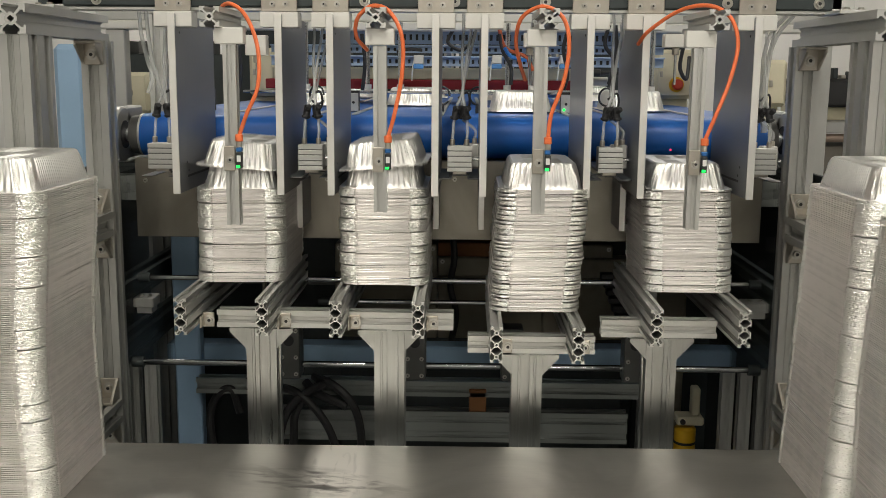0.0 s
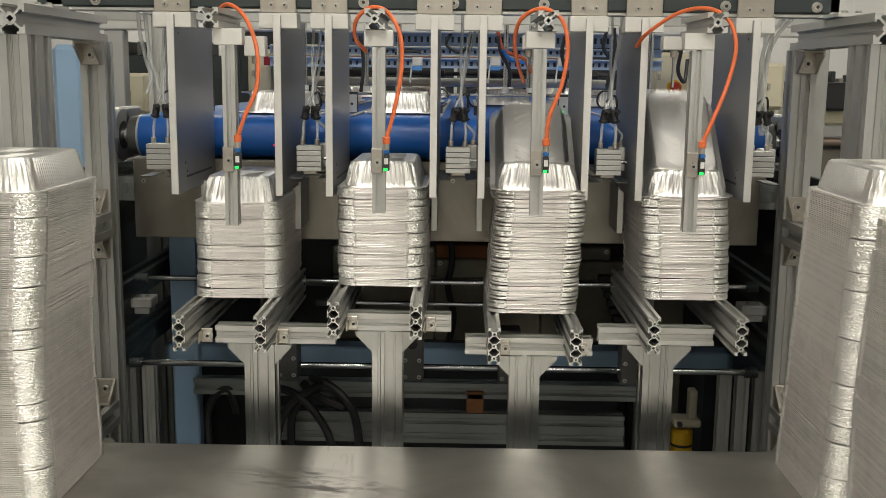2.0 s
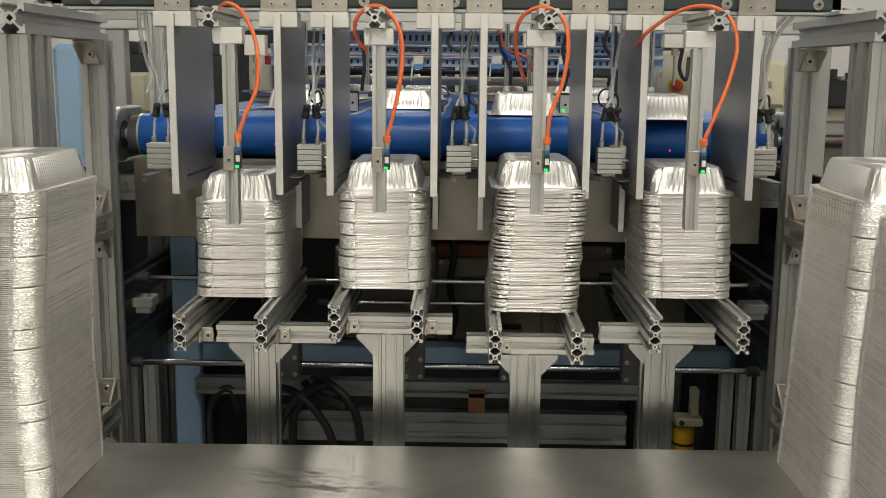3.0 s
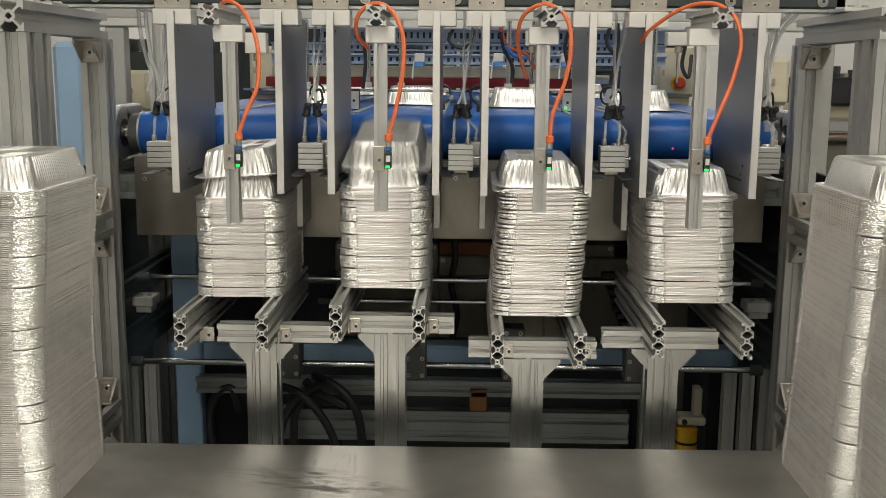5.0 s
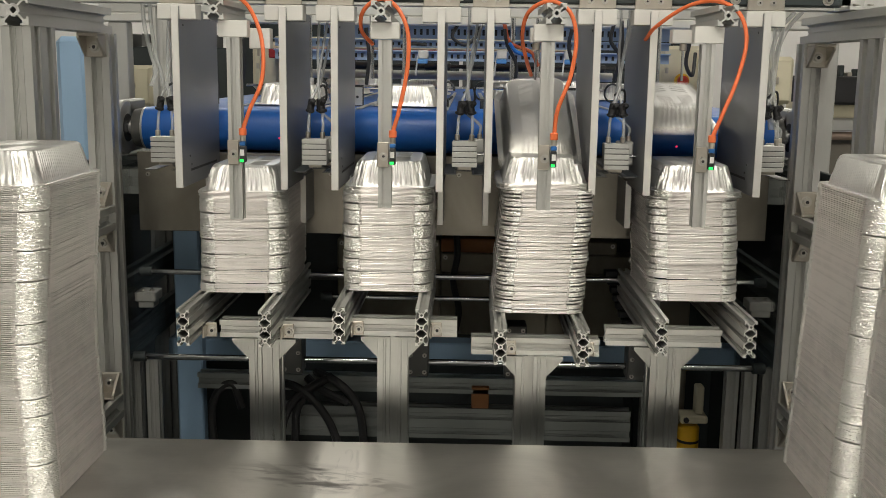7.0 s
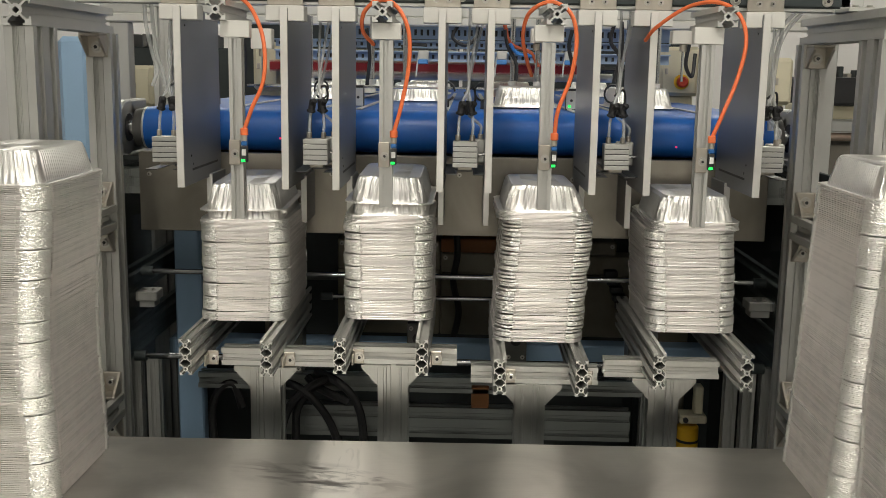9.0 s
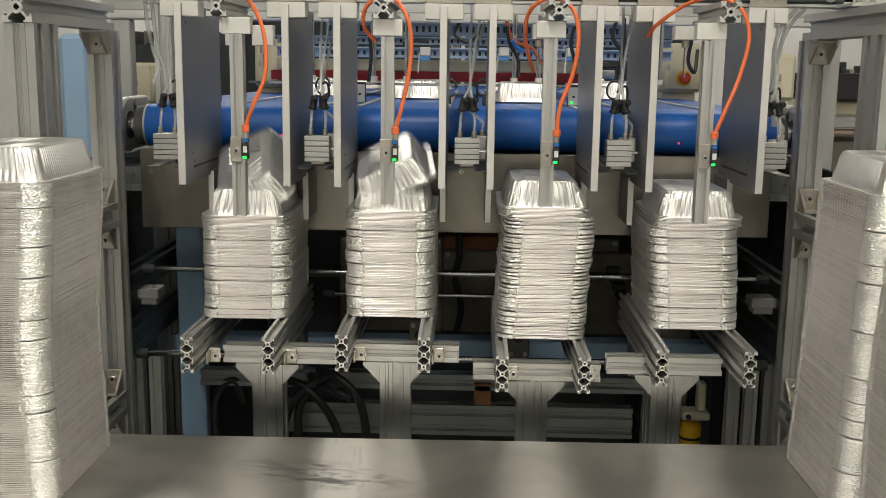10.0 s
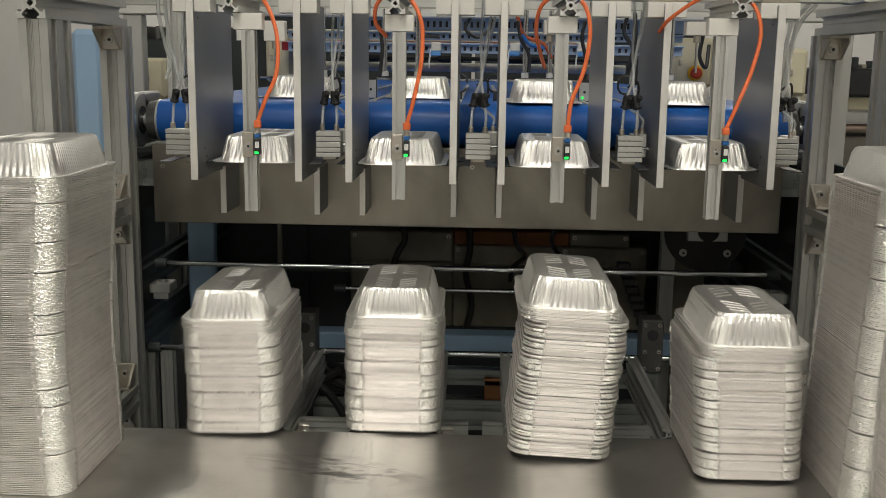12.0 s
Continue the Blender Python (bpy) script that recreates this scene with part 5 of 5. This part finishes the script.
def tray_pose(lane, k, t0, t, rnd):
    """Pose of a loose tray at time t."""
    x = LANEX[lane]
    s = t - t0
    belt = 1.358
    held = t0 > 10.5 and not (lane == 0 and t0 < 10.9)
    if held:
        zl, yl = 1.2625, YS
    else:
        zl = along(LIFT_Z[lane], t) + 0.0105 + HEIGHT[lane] + (k + 1) * PITCH
        yl = YS + along(PUSH[lane], t)
    # steps: seconds after tipping, y, z, tilt
    side = -3.6 if lane < 2 and k == 8 else rnd[0]
    pile = belt + (12 - k) * PITCH
    path = [(-99.0, 4.0, pile, 0, 0), (-3.40, 4.0, pile, 0, 0), (-3.25, 4.0, belt + 0.07, 0, 0), (-2.90, 3.89, belt, 0, 0), (-0.20, 2.11, belt, 0, 0), (-0.13, 2.05, belt, 2, 0),
            (-0.06, 1.95, belt - 0.008, 22, side * 2), (0.0, 1.855, belt - 0.040, 46, side * 4), (0.05, 1.835, min(belt - 0.06, zl + 0.065), 40, side * 7),
            (0.10, yl + 0.004, zl + 0.043, 9, side * 7), (0.15, yl, zl + 0.036, 0, side * 6), (0.25, yl, zl + 0.018, 2, side * 3), (0.33, yl, zl + 0.004, 1, -side * 0.8), (0.38, yl, zl, 0, 0)]
    j = random.Random(lane * 57 + k)
    dx, dy, rz = j.uniform(-0.0015, 0.0015), j.uniform(-0.002, 0.002), j.uniform(-0.8, 0.8)
    if s >= 0.38:
        a = 0 if held else along(LEAN[lane], t)
        rise = HEIGHT[lane] + (k + 1) * PITCH
        return pose(x + dx + rise * math.sin(radians(a)), yl + dy, zl + 0.0007 * abs(a) - rise * (1 - math.cos(radians(a))), 0, a, rz)
    for (a, *pa), (b, *pb) in zip(path, path[1:]):
        if s <= b:
            f = max(0.0, (s - a) / (b - a))
            y, z, rx, ry = [u + (v - u) * f for u, v in zip(pa, pb)]
            return pose(x + dx, y + dy, z, rx, ry, rz)


PRESS_DOWN = [-0.05, 1.2, 2.55, 3.8, 5.07, 6.27, 7.5, 8.75, 10.1, 11.37, 12.6]


def motions():
    for fg, x, s, lane in FINGER_OBS:
        t1 = 10.85 if lane < 2 else 10.42
        walk(fg, [(t, pose(x + o, 1.76, 1.2585)) for t, o in ((0, -s * 0.030), (t1 - 0.12, -s * 0.030), (t1, 0.0), (12, 0.0))])
    rows = [(0.0, 0.0)]
    for c in PRESS_DOWN:
        for dt, h in ((-0.34, 0.066), (-0.16, 0.0), (0.16, 0.0), (0.34, 0.066)):
            if 0.02 < c + dt < 11.98:
                rows.append((c + dt, h))
    rows.append((12.0, 0.066))
    base = PRESS.matrix_basis.translation.copy()
    walk(PRESS, [(t, pose(base.x, base.y, base.z + h)) for t, h in rows])
    for lf, rows in zip(LIFTS, LIFT_Z):
        walk(lf, [(t, pose(0, 0, z)) for t, z in rows])
    for i, st in enumerate(STACKS):
        ts = sorted({t for t, _ in LIFT_Z[i]} | {t for t, _ in PUSH[i]})
        walk(st, [(t, pose(LANEX[i], YS + along(PUSH[i], t), along(LIFT_Z[i], t) + 0.0105 + 0.0007 * abs(along(LEAN[i], t)), 0, along(LEAN[i], t))) for t in ts])
    for lane, k, t0, tr in FALLING:
        rnd = [random.Random(lane * 31 + k).uniform(-1, 1)]
        ts = {0.0, 12.0} | {t for t, _ in LIFT_Z[lane] if t > t0 + 0.38} | {t for t, _ in PUSH[lane] if t > t0 + 0.38}
        ts |= {round(t0 + s, 3) for s in (-3.40, -3.25, -2.90, -0.20, -0.165, -0.13, -0.095, -0.06, -0.03, 0.0, 0.05, 0.10, 0.15, 0.20, 0.25, 0.29, 0.33, 0.38) if 0 < t0 + s < 12}
        rows, seen = [], set()
        for t in sorted(t for t in ts if 0 <= t <= 12):
            if frame(t) not in seen:
                seen.add(frame(t))
                rows.append((t, tray_pose(lane, k, t0, t, rnd)))
        walk(tr, rows)


motions()
